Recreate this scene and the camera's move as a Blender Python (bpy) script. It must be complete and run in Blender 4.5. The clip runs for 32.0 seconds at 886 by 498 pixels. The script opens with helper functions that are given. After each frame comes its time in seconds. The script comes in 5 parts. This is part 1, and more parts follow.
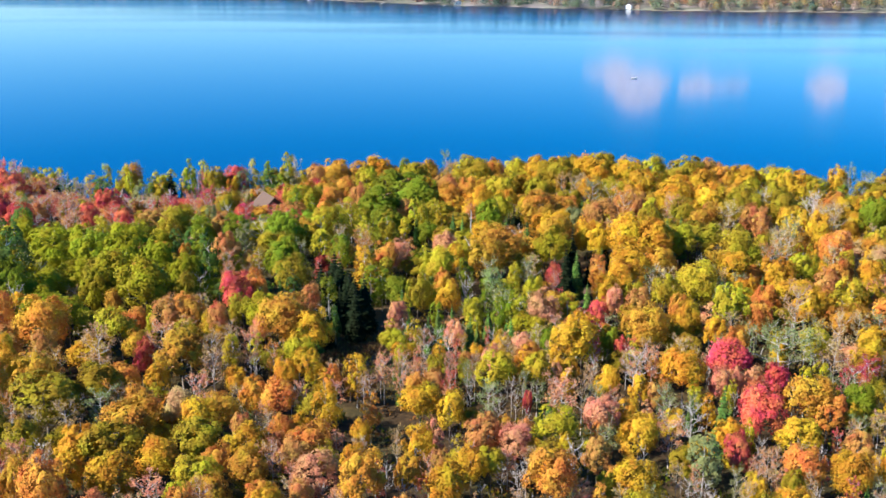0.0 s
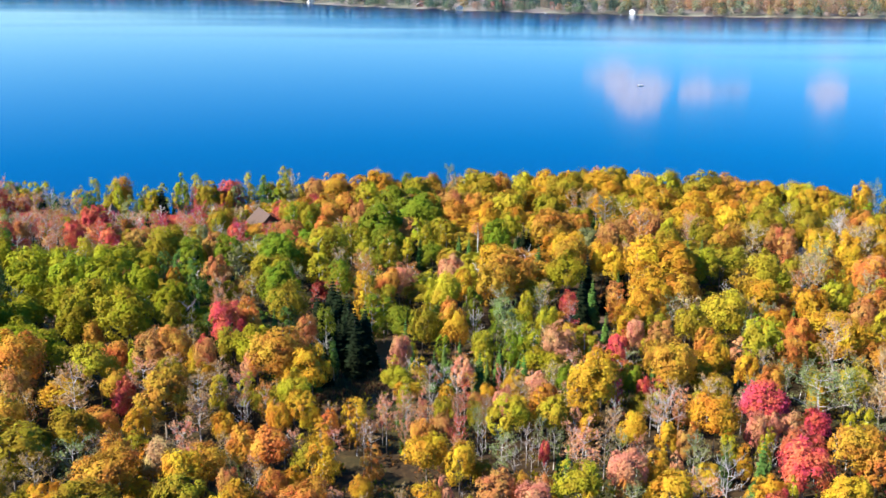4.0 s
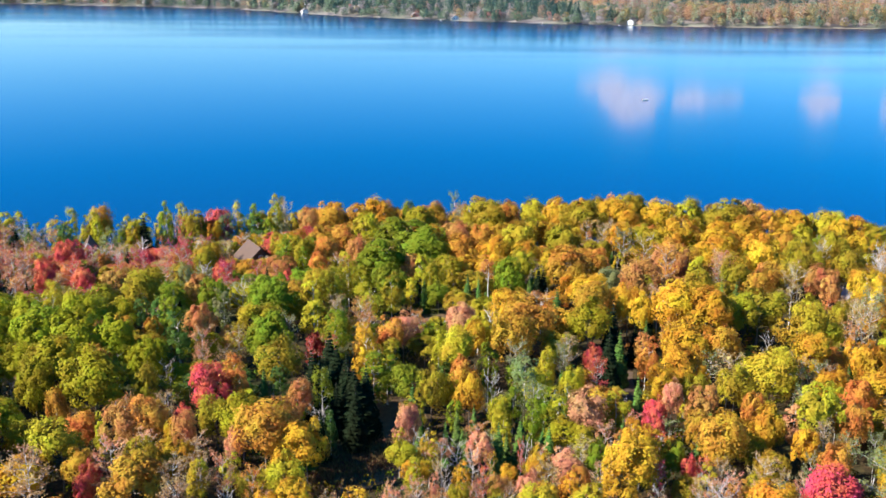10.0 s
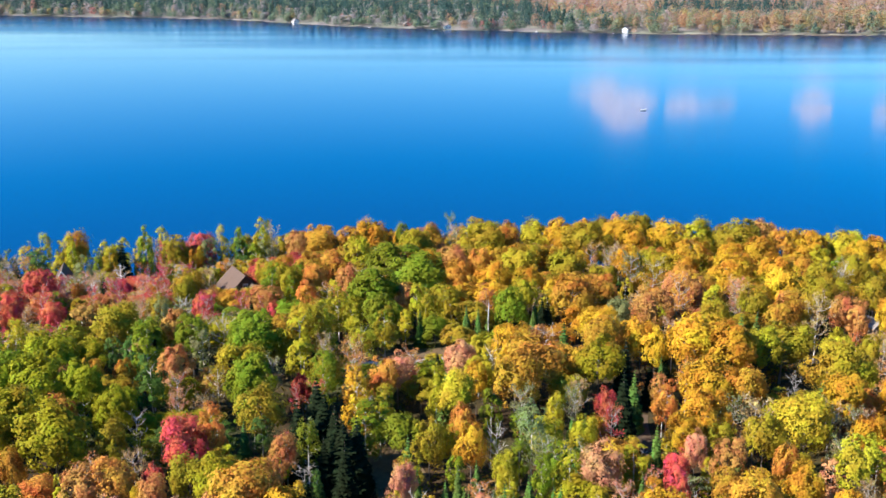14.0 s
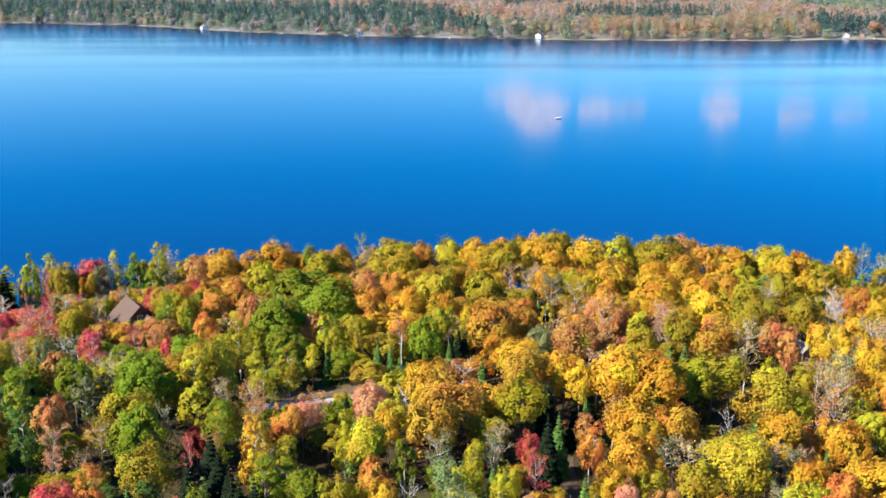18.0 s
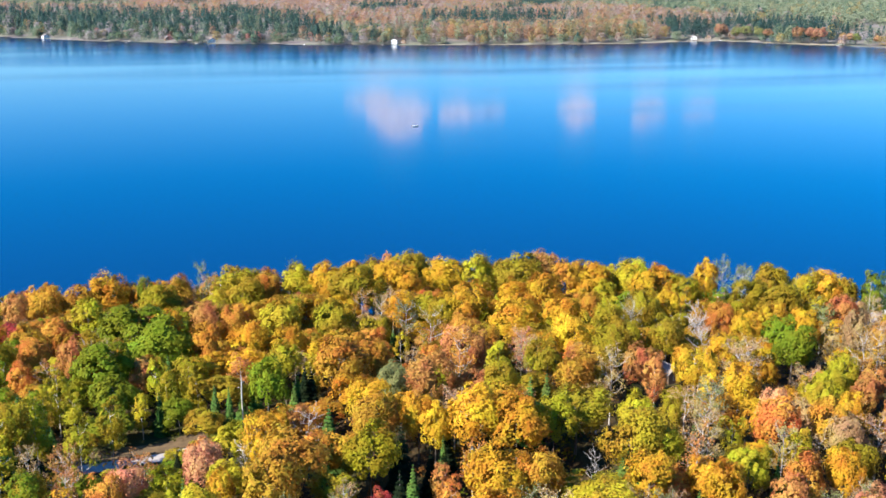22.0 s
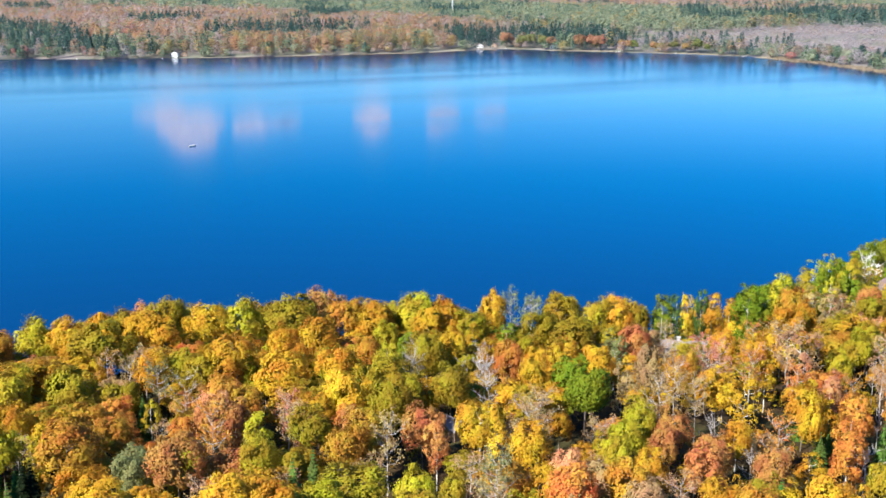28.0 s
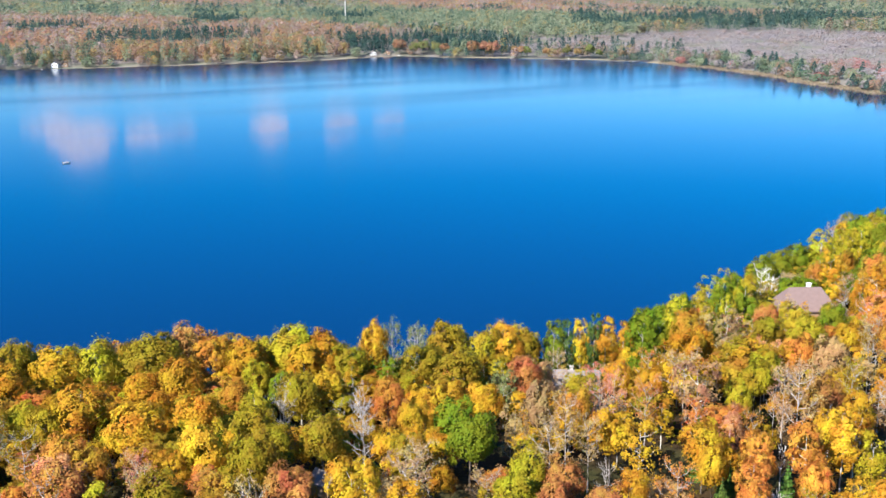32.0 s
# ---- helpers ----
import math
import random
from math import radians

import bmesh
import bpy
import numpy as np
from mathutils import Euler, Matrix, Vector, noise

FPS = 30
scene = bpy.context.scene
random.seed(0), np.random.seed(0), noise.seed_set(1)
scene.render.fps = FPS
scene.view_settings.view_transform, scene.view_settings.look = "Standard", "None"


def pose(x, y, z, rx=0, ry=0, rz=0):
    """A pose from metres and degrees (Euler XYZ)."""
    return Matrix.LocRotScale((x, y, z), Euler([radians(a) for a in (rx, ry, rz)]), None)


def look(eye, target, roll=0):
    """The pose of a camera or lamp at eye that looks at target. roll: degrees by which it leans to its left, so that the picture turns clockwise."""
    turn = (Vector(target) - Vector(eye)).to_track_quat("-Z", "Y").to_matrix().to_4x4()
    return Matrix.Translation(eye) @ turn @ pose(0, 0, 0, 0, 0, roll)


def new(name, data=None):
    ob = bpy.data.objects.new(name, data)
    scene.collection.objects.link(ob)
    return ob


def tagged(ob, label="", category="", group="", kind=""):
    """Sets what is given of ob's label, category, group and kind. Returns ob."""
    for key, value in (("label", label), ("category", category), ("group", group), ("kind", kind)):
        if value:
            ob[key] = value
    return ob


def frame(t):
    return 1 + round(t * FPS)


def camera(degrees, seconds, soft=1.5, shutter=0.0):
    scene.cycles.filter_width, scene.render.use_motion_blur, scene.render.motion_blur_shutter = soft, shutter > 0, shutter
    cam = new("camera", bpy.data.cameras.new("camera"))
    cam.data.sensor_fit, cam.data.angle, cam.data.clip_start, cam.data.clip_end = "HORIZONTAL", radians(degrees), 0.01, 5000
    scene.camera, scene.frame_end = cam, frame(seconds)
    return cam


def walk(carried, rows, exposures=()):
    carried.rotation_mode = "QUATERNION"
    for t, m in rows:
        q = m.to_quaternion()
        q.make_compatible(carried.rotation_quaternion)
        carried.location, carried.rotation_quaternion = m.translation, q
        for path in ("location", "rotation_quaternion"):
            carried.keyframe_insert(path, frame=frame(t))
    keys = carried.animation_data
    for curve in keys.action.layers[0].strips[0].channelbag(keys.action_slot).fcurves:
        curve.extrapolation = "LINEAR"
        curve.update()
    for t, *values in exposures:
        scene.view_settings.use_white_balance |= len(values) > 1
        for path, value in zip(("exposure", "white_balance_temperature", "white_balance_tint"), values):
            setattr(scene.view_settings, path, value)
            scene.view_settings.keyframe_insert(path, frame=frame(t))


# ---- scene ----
# ---------------------------------------------------------------- camera
cam = camera(44.00, 32.0, soft=1.6)
walk(cam, [
    (0, look((0.00, 0.00, 100.00), (-0.00, 192.18, 44.63), 0.12)),
    (3, look((-1.03, 13.46, 99.84), (-1.02, 205.80, 45.00), 0.21)),
    (6, look((-2.29, 26.79, 100.17), (-2.22, 219.27, 45.83), 0.27)),
    (9, look((-4.19, 39.92, 100.47), (-3.21, 232.62, 46.93), 0.26)),
    (11, look((-4.73, 49.09, 100.51), (-3.42, 241.97, 47.63), 0.18)),
    (13, look((-5.02, 58.75, 100.29), (-3.36, 251.84, 48.20), -0.11)),
    (16.5, look((-4.23, 73.21, 100.76), (4.38, 266.31, 49.40), 0.10)),
    (19, look((-1.61, 84.39, 100.98), (22.34, 276.36, 50.24), 0.01)),
    (21, look((1.57, 93.10, 101.14), (37.71, 283.23, 50.68), -0.06)),
    (23, look((5.62, 101.51, 101.12), (52.28, 289.48, 51.21), -0.14)),
    (25.5, look((11.66, 111.84, 101.58), (72.96, 295.68, 52.13), -0.24)),
    (28, look((18.78, 121.74, 101.42), (94.48, 300.32, 52.65), -0.20)),
    (30, look((24.81, 129.34, 101.23), (109.59, 303.92, 52.90), -0.30)),
    (32, look((31.64, 136.68, 101.72), (123.56, 307.75, 53.91), -0.36)),
], [(0, 1.60), (14, 1.57), (24, 1.51), (32, 1.39)])

# ---------------------------------------------------------------- world and sun
SUN_EL, SUN_AZ = radians(37), radians(249)   # azimuth clockwise from +y
world = bpy.data.worlds.new("sky")
scene.world = world
world.use_nodes = True
wt = world.node_tree
wt.nodes.clear()
sky = wt.nodes.new("ShaderNodeTexSky")
sky.sky_type, sky.sun_disc = "NISHITA", False
sky.sun_elevation, sky.sun_rotation = SUN_EL, SUN_AZ
sky.air_density, sky.dust_density, sky.ozone_density = 1.0, 0.45, 6.0
bg = wt.nodes.new("ShaderNodeBackground")
bg.inputs[1].default_value = 0.096
wo = wt.nodes.new("ShaderNodeOutputWorld")
deep = wt.nodes.new("ShaderNodeHueSaturation")   # the clear autumn sky is a deep blue
deep.inputs["Hue"].default_value, deep.inputs["Saturation"].default_value = 0.506, 1.50
wt.links.new(sky.outputs[0], deep.inputs["Color"])
wt.links.new(deep.outputs[0], bg.inputs[0])
wt.links.new(bg.outputs[0], wo.inputs[0])

sun_data = bpy.data.lights.new("sun", "SUN")
sun_data.energy, sun_data.angle, sun_data.color = 5.0, radians(0.53), (1.0, 0.94, 0.84)
sun_from = Vector((math.sin(SUN_AZ) * math.cos(SUN_EL), math.cos(SUN_AZ) * math.cos(SUN_EL), math.sin(SUN_EL)))
sun = new("sun", sun_data)
sun.matrix_world = look(sun_from * 500, (0, 0, 0))

# ---------------------------------------------------------------- material helpers


class Mat:
    """A node material with short calls."""

    def __init__(self, name):
        self.m = bpy.data.materials.new(name)
        self.m.use_nodes = True
        self.t = self.m.node_tree
        self.t.nodes.clear()
        self.out = self.t.nodes.new("ShaderNodeOutputMaterial")

    def n(self, kind, ins=None, **props):
        node = self.t.nodes.new("ShaderNode" + kind)
        if "operation" in props:
            node.operation = props["operation"]
        if "blend_type" in props:
            node.blend_type = props["blend_type"]
        if "data_type" in props:
            node.data_type = props["data_type"]
        if "attribute_name" in props:
            node.attribute_name = props["attribute_name"]
        for key, v in (ins or {}).items():
            if isinstance(v, bpy.types.NodeSocket):
                self.t.links.new(v, node.inputs[key])
            else:
                node.inputs[key].default_value = v
        return node

    def noise(self, scale, detail=4.0, rough=0.6, coord=None):
        ins = {"Scale": scale, "Detail": detail, "Roughness": rough}
        if coord is not None:
            ins["Vector"] = coord
        return self.n("TexNoise", ins).outputs[0]

    def ramp(self, fac, stops):
        r = self.t.nodes.new("ShaderNodeValToRGB")
        self.t.links.new(fac, r.inputs[0])
        el = r.color_ramp.elements
        while len(el) < len(stops):
            el.new(0.5)
        for e, (p, c) in zip(el, stops):
            e.position, e.color = p, (*c, 1) if len(c) == 3 else c
        return r.outputs[0]

    def span(self, fac, a, b, c, d):
        return self.n("MapRange", {0: fac, 1: a, 2: b, 3: c, 4: d}).outputs[0]

    def mix(self, fac, a, b, how="MIX"):
        node = self.t.nodes.new("ShaderNodeMix")
        node.data_type, node.blend_type = "RGBA", how
        for key, v in ((0, fac), (6, a), (7, b)):
            if isinstance(v, bpy.types.NodeSocket):
                self.t.links.new(v, node.inputs[key])
            elif key == 0:
                node.inputs[key].default_value = v
            else:
                node.inputs[key].default_value = (*v, 1)
        return node.outputs[2]

    def bump(self, height, strength, distance=0.05):
        return self.n("Bump", {"Height": height, "Strength": strength, "Distance": distance}).outputs[0]

    def done(self, shader):
        self.t.links.new(shader, self.out.inputs[0])
        return self.m

    def surface(self, color, rough=0.8, metal=0.0, normal=None, spec=0.3):
        ins = {"Base Color": color if isinstance(color, bpy.types.NodeSocket) else (*color, 1), "Roughness": rough, "Metallic": metal,
               "Specular IOR Level": spec}
        if normal is not None:
            ins["Normal"] = normal
        return self.done(self.n("BsdfPrincipled", ins).outputs[0])


def object_coord(m):
    return m.n("TexCoord").outputs[3]


def plain(name, a, b, scale=6.0, rough=0.8, bump=0.3, spec=0.3, metal=0.0):
    """Two colours mixed by grain at two sizes, with relief."""
    m = Mat(name)
    co = object_coord(m)
    f = m.noise(scale, 6, 0.65, co)
    g = m.noise(scale * 0.13, 3, 0.5, co)
    c = m.mix(m.span(f, 0.3, 0.7, 0, 1), a, b)
    c = m.mix(m.span(g, 0.35, 0.7, 0.0, 0.45), c, tuple(v * 0.6 for v in a))
    return m.surface(c, rough, metal, m.bump(f, bump), spec)


def leaf_material(name, lucent=0.31, hue=0.012, value=0.20, gloss=0.08):
    """Leaves in the colour of their tree, varied leaf by leaf and limb by limb."""
    m = Mat(name)
    info = m.n("ObjectInfo")
    geo = m.n("NewGeometry")
    isl = geo.outputs["Random Per Island"]
    patch = m.noise(0.24, 2, 0.5, m.n("VectorMath", {0: object_coord(m), 1: m.n("VectorMath", {0: info.outputs["Location"], 3: 0.37}, operation="SCALE").outputs[0]}, operation="ADD").outputs[0])
    shift = m.n("Math", {0: m.span(isl, 0, 1, -hue, hue), 1: m.span(patch, 0.3, 0.7, -hue * 2.2, hue * 2.4)}, operation="ADD").outputs[0]
    h = m.n("Math", {0: shift, 1: 0.5}, operation="ADD").outputs[0]
    v = m.n("Math", {0: m.span(isl, 0, 1, 1 - value * 0.5, 1 + value * 0.5), 1: m.span(patch, 0.25, 0.75, 0.90, 1.10)}, operation="MULTIPLY").outputs[0]
    c = m.n("HueSaturation", {"Hue": h, "Saturation": 1.0, "Value": v, "Color": info.outputs["Color"]}).outputs[0]
    d = m.n("BsdfDiffuse", {"Color": c})
    tr = m.n("BsdfTranslucent", {"Color": c})
    s1 = m.n("MixShader", {0: lucent, 1: d.outputs[0], 2: tr.outputs[0]})
    gl = m.n("BsdfGlossy", {"Color": (1, 1, 1, 1), "Roughness": 0.45})
    fr = m.n("Fresnel", {"IOR": 1.25})
    k = m.n("Math", {0: fr.outputs[0], 1: gloss}, operation="MULTIPLY").outputs[0]
    s2 = m.n("MixShader", {0: k, 1: s1.outputs[0], 2: gl.outputs[0]})
    return m.done(s2.outputs[0])


def tinted_material(name, value=0.10):
    """Far foliage: each tree carries its colour in an attribute; small pieces vary."""
    m = Mat(name)
    col = m.n("Attribute", attribute_name="tint").outputs[0]
    isl = m.n("NewGeometry").outputs["Random Per Island"]
    c = m.n("HueSaturation", {"Hue": m.span(isl, 0, 1, 0.485, 0.515), "Saturation": 1.0, "Value": m.span(isl, 0, 1, 1 - value, 1 + value), "Color": col}).outputs[0]
    d = m.n("BsdfDiffuse", {"Color": c})
    tr = m.n("BsdfTranslucent", {"Color": c})
    return m.done(m.n("MixShader", {0: 0.38, 1: d.outputs[0], 2: tr.outputs[0]}).outputs[0])


def bark_material(name, a, b, band=0.0):
    m = Mat(name)
    co = object_coord(m)
    st = m.n("Mapping", {0: co, 3: (3.0, 3.0, 0.7)}).outputs[0]
    f = m.noise(4.0, 5, 0.65, st)
    c = m.mix(m.span(f, 0.35, 0.65, 0, 1), a, b)
    if band:
        ring = m.n("Mapping", {0: co, 3: (0.6, 0.6, 5.0)}).outputs[0]
        c = m.mix(m.span(m.noise(1.6, 3, 0.6, ring), 0.56, 0.66, 0, band), c, (0.03, 0.028, 0.025))
    return m.surface(c, 0.85, 0, m.bump(f, 0.5), 0.2)


LEAF = leaf_material("autumn_leaves")
NEEDLE = leaf_material("conifer_needles", 0.12, 0.012, 0.5, 0.02)
FAR_LEAF = tinted_material("far_foliage")
BARK = bark_material("grey_bark", (0.20, 0.165, 0.135), (0.085, 0.068, 0.054))
WHITE_BARK = bark_material("bleached_birch_bark", (0.78, 0.74, 0.69), (0.60, 0.56, 0.52), 0.3)
PALE_BARK = bark_material("birch_bark", (0.62, 0.58, 0.52), (0.40, 0.37, 0.33), 0.8)
DEAD_BARK = bark_material("weathered_bark", (0.50, 0.46, 0.43), (0.27, 0.24, 0.22))

# leaf colours
TINTS = {
    "gold": (0.44, 0.245, 0.022), "yellow": (0.49, 0.295, 0.026), "amber": (0.40, 0.206, 0.028), "orange": (0.475, 0.198, 0.040),
    "rust": (0.40, 0.182, 0.056), "salmon": (0.50, 0.225, 0.118), "red": (0.48, 0.090, 0.062), "crimson": (0.42, 0.055, 0.078), "maroon": (0.24, 0.026, 0.030),
    "olive": (0.265, 0.200, 0.018), "lime": (0.345, 0.285, 0.022), "green": (0.150, 0.185, 0.014), "deep": (0.070, 0.122, 0.026), "moss": (0.235, 0.215, 0.013),
    "black": (0.011, 0.017, 0.008), "tan": (0.36, 0.235, 0.105), "grey": (0.180, 0.200, 0.075), "white": (0.40, 0.36, 0.25), "copper": (0.36, 0.195, 0.115),
}
WORDS = {
    "gold": "golden yellow", "yellow": "bright yellow", "amber": "amber", "orange": "orange", "rust": "rust brown", "salmon": "salmon pink",
    "red": "scarlet", "crimson": "crimson", "maroon": "maroon", "olive": "olive", "lime": "yellow-green", "green": "green", "moss": "moss green", "deep": "deep green",
    "black": "blackish green", "tan": "tan", "grey": "grey-green", "white": "pale cream", "copper": "copper orange",
}

# ---------------------------------------------------------------- the lie of the land
# the lake's outline, clockwise from the near shore's far west end
LAKE = np.array([
    (-2600, 900), (-1200, 520), (-600, 380), (-300, 352), (-160, 366), (-100, 378), (-50, 388), (0, 398), (60, 398), (100, 390), (126, 374),
    (150, 360), (185, 352), (215, 360), (250, 374), (300, 392), (345, 404), (420, 432), (560, 500), (720, 600), (815, 720), (838, 808), (842, 840),
    (864, 907), (896, 1017), (912, 1125), (902, 1238), (850, 1320), (795, 1382), (742, 1432), (700, 1500), (640, 1496), (560, 1476), (453, 1488), (344, 1506), (254, 1522),
    (170, 1545), (21, 1604), (-144, 1700), (-345, 1885), (-548, 1955), (-756, 2005), (-1300, 2150), (-2600, 2350),
], float)
NEAR_SIDE = 20   # edges before this belong to the near shore


def shore_gap(x, y):
    """Distance to the lake's edge, positive on land; and whether the near shore is the nearest."""
    x, y = np.asarray(x, float), np.asarray(y, float)
    best, near, inside = np.full(x.shape, 1e9), np.zeros(x.shape, bool), np.zeros(x.shape, bool)
    for i in range(len(LAKE)):
        (ax, ay), (bx, by) = LAKE[i], LAKE[(i + 1) % len(LAKE)]
        ex, ey = bx - ax, by - ay
        s = np.clip(((x - ax) * ex + (y - ay) * ey) / (ex * ex + ey * ey), 0, 1)
        d = np.hypot(x - ax - s * ex, y - ay - s * ey)
        near = np.where(d < best, i < NEAR_SIDE, near)
        best = np.minimum(best, d)
        if ay != by:
            cross = ((ay > y) != (by > y)) & (x < ex * (y - ay) / ey + ax)
            inside ^= cross
    return np.where(inside, -best, best), near


def smooth(v):
    v = np.clip(v, 0, 1)
    return v * v * (3 - 2 * v)


def bump_at(x, y, cx, cy, rx, ry):
    return np.exp(-(((x - cx) / rx) ** 2 + ((y - cy) / ry) ** 2))


def ground_height(x, y):
    x, y = np.asarray(x, float), np.asarray(y, float)
    d, near = shore_gap(x, y)
    plateau = 11.0 + 6.5 * smooth((345 - y) / 80) + 2.2 * bump_at(x, y, 95, 285, 40, 40) + 1.5 * bump_at(x, y, -60, 215, 35, 35) - 2.2 * bump_at(x, y, -85, 350, 60, 25)
    plateau = plateau + 0.5 * np.sin(x * 0.071 + 1.3) * np.sin(y * 0.083) + 0.25 * np.sin(x * 0.19) * np.cos(y * 0.17 + 0.6)
    far = 1.5 + 12 * smooth((d - 15) / 260) + 42 * smooth((d - 700) / 3200) + 6 * np.sin(x * 0.0031 + 0.8) * np.sin(y * 0.0027) * smooth(d / 900)
    land = np.where(near, plateau * smooth((d + 2) / 30), far * smooth((d + 2) / 22))
    return np.where(d > 0, np.maximum(land, 0.05 * np.minimum(d, 6)), np.maximum(-6, d * 0.12))


def height(x, y):
    return float(ground_height(np.array([x]), np.array([y]))[0])


WAVES = {}


def value_noise(x, y, seed):
    """Smooth noise in 0..1 from a few turned waves."""
    if seed not in WAVES:
        r = np.random.default_rng(seed)
        WAVES[seed] = [(r.uniform(0, 6.28), r.uniform(0.5, 1.8), r.uniform(0, 6.28)) for _ in range(7)]
    s = 0
    for a, fq, p in WAVES[seed]:
        s = s + np.sin((x * math.cos(a) + y * math.sin(a)) * fq + p) / 7
    return np.clip(0.5 + s * 0.95, 0, 1)


def mesh_from(name, verts, quads, mats):
    """A mesh from arrays of corners and quads or triangles."""
    me = bpy.data.meshes.new(name)
    verts, quads = np.asarray(verts, np.float32), np.asarray(quads, np.int32)
    k = quads.shape[1]
    me.vertices.add(len(verts))
    me.vertices.foreach_set("co", verts.ravel())
    me.loops.add(quads.size)
    me.loops.foreach_set("vertex_index", quads.ravel())
    me.polygons.add(len(quads))
    me.polygons.foreach_set("loop_start", np.arange(0, quads.size, k, dtype=np.int32))
    for mt in mats if isinstance(mats, (list, tuple)) else [mats]:
        me.materials.append(mt)
    me.update(calc_edges=True)
    return me


def graded(lo, hi, dense_lo, dense_hi, fine, growth):
    """Grid lines that are fine between two marks and widen beyond them."""
    mid = list(np.arange(dense_lo, dense_hi + 0.1, fine))
    out, step = [], fine
    v = dense_hi
    while v < hi:
        step *= growth
        v += step
        out.append(min(v, hi))
    left, step, v = [], fine, dense_lo
    while v > lo:
        step *= growth
        v -= step
        left.append(max(v, lo))
    return np.array(left[::-1] + mid + out)


def build_ground():
    gx, gy = graded(-7000, 7000, -170, 370, 5.0, 1.06), graded(-1500, 9000, 90, 420, 5.0, 1.035)
    xx, yy = np.meshgrid(gx, gy)
    zz = ground_height(xx, yy)
    verts = np.stack([xx, yy, zz], -1).reshape(-1, 3)
    ny, nx = xx.shape
    idx = np.arange(nx * ny).reshape(ny, nx)
    quads = np.stack([idx[:-1, :-1], idx[:-1, 1:], idx[1:, 1:], idx[1:, :-1]], -1).reshape(-1, 4)
    m = Mat("forest_floor")
    co = m.n("NewGeometry").outputs["Position"]
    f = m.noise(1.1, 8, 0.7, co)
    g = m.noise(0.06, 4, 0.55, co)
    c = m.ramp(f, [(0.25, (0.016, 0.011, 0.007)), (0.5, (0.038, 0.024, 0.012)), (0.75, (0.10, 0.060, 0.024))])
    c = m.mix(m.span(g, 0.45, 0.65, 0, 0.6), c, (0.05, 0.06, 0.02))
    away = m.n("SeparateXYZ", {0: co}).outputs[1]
    c = m.mix(m.span(away, 760, 860, 0, 1), c, m.mix(m.span(m.noise(0.02, 4, 0.6, co), 0.4, 0.6, 0, 1), (0.155, 0.160, 0.115), (0.205, 0.180, 0.170)))   # paler ground beyond the lake, softening the gaps between far trees
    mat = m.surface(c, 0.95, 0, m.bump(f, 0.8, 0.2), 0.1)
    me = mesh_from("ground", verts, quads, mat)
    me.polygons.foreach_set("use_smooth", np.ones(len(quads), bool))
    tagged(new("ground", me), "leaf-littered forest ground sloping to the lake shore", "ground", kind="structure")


def build_water():
    m = Mat("lake_water")
    co = m.n("NewGeometry").outputs["Position"]
    wide = m.n("Mapping", {0: co, 2: (0, 0, 0.25), 3: (0.0018, 0.010, 1)}).outputs[0]
    streak = m.noise(1.0, 2, 0.5, wide)
    place = m.n("SeparateXYZ", {0: co})
    away = m.n("Math", {0: m.n("Math", {0: place.outputs[0], 1: 0.5}, operation="MULTIPLY").outputs[0], 1: place.outputs[1]}, operation="ADD").outputs[0]
    lane = m.n("Math", {0: away, 1: m.span(streak, 0.3, 0.7, -240, 240)}, operation="ADD").outputs[0]
    wind = m.span(lane, 1040, 1520, 0, 1)          # ruffled lanes towards the far shore
    rough = m.n("Math", {0: m.n("Math", {0: wind, 1: 0.11}, operation="MULTIPLY").outputs[0], 1: 0.07}, operation="ADD").outputs[0]
    d = m.n("BsdfPrincipled", {"Base Color": (0.0016, 0.0120, 0.047, 1), "Roughness": rough, "IOR": 1.58, "Specular IOR Level": 0.5,
                               "Specular Tint": (0.12, 0.61, 1.0, 1)})
    mat = m.done(d.outputs[0])
    v = [(-7000, 250, 0), (2500, 250, 0), (2500, 2900, 0), (-7000, 2900, 0)]
    tagged(new("lake_water", mesh_from("lake_water", v, [(0, 1, 2, 3)], mat)), "calm deep blue lake with wind streaks", "lake", kind="structure")


# ---------------------------------------------------------------- tree shapes
rng = np.random.default_rng(7)


def unit(v):
    return v / np.maximum(np.linalg.norm(v, axis=-1, keepdims=True), 1e-9)


def leaf_sprays(pos, nor, size, r):
    """Small three-cornered sprays of leaves at the places, facing along nor."""
    n = len(pos)
    side = unit(np.cross(nor, r.normal(size=(n, 3))))
    up = np.cross(nor, side)
    s = (size * r.uniform(0.75, 1.3, n))[:, None]
    a = pos - side * s * r.uniform(0.5, 0.7, (n, 1)) - up * s * 0.45
    b = pos + side * s * r.uniform(0.5, 0.7, (n, 1)) - up * s * r.uniform(0.2, 0.6, (n, 1))
    c = pos + up * s * r.uniform(0.6, 0.9, (n, 1)) + nor * s * 0.15
    return np.stack([a, b, c], 1).reshape(-1, 3), np.arange(3 * n).reshape(n, 3)


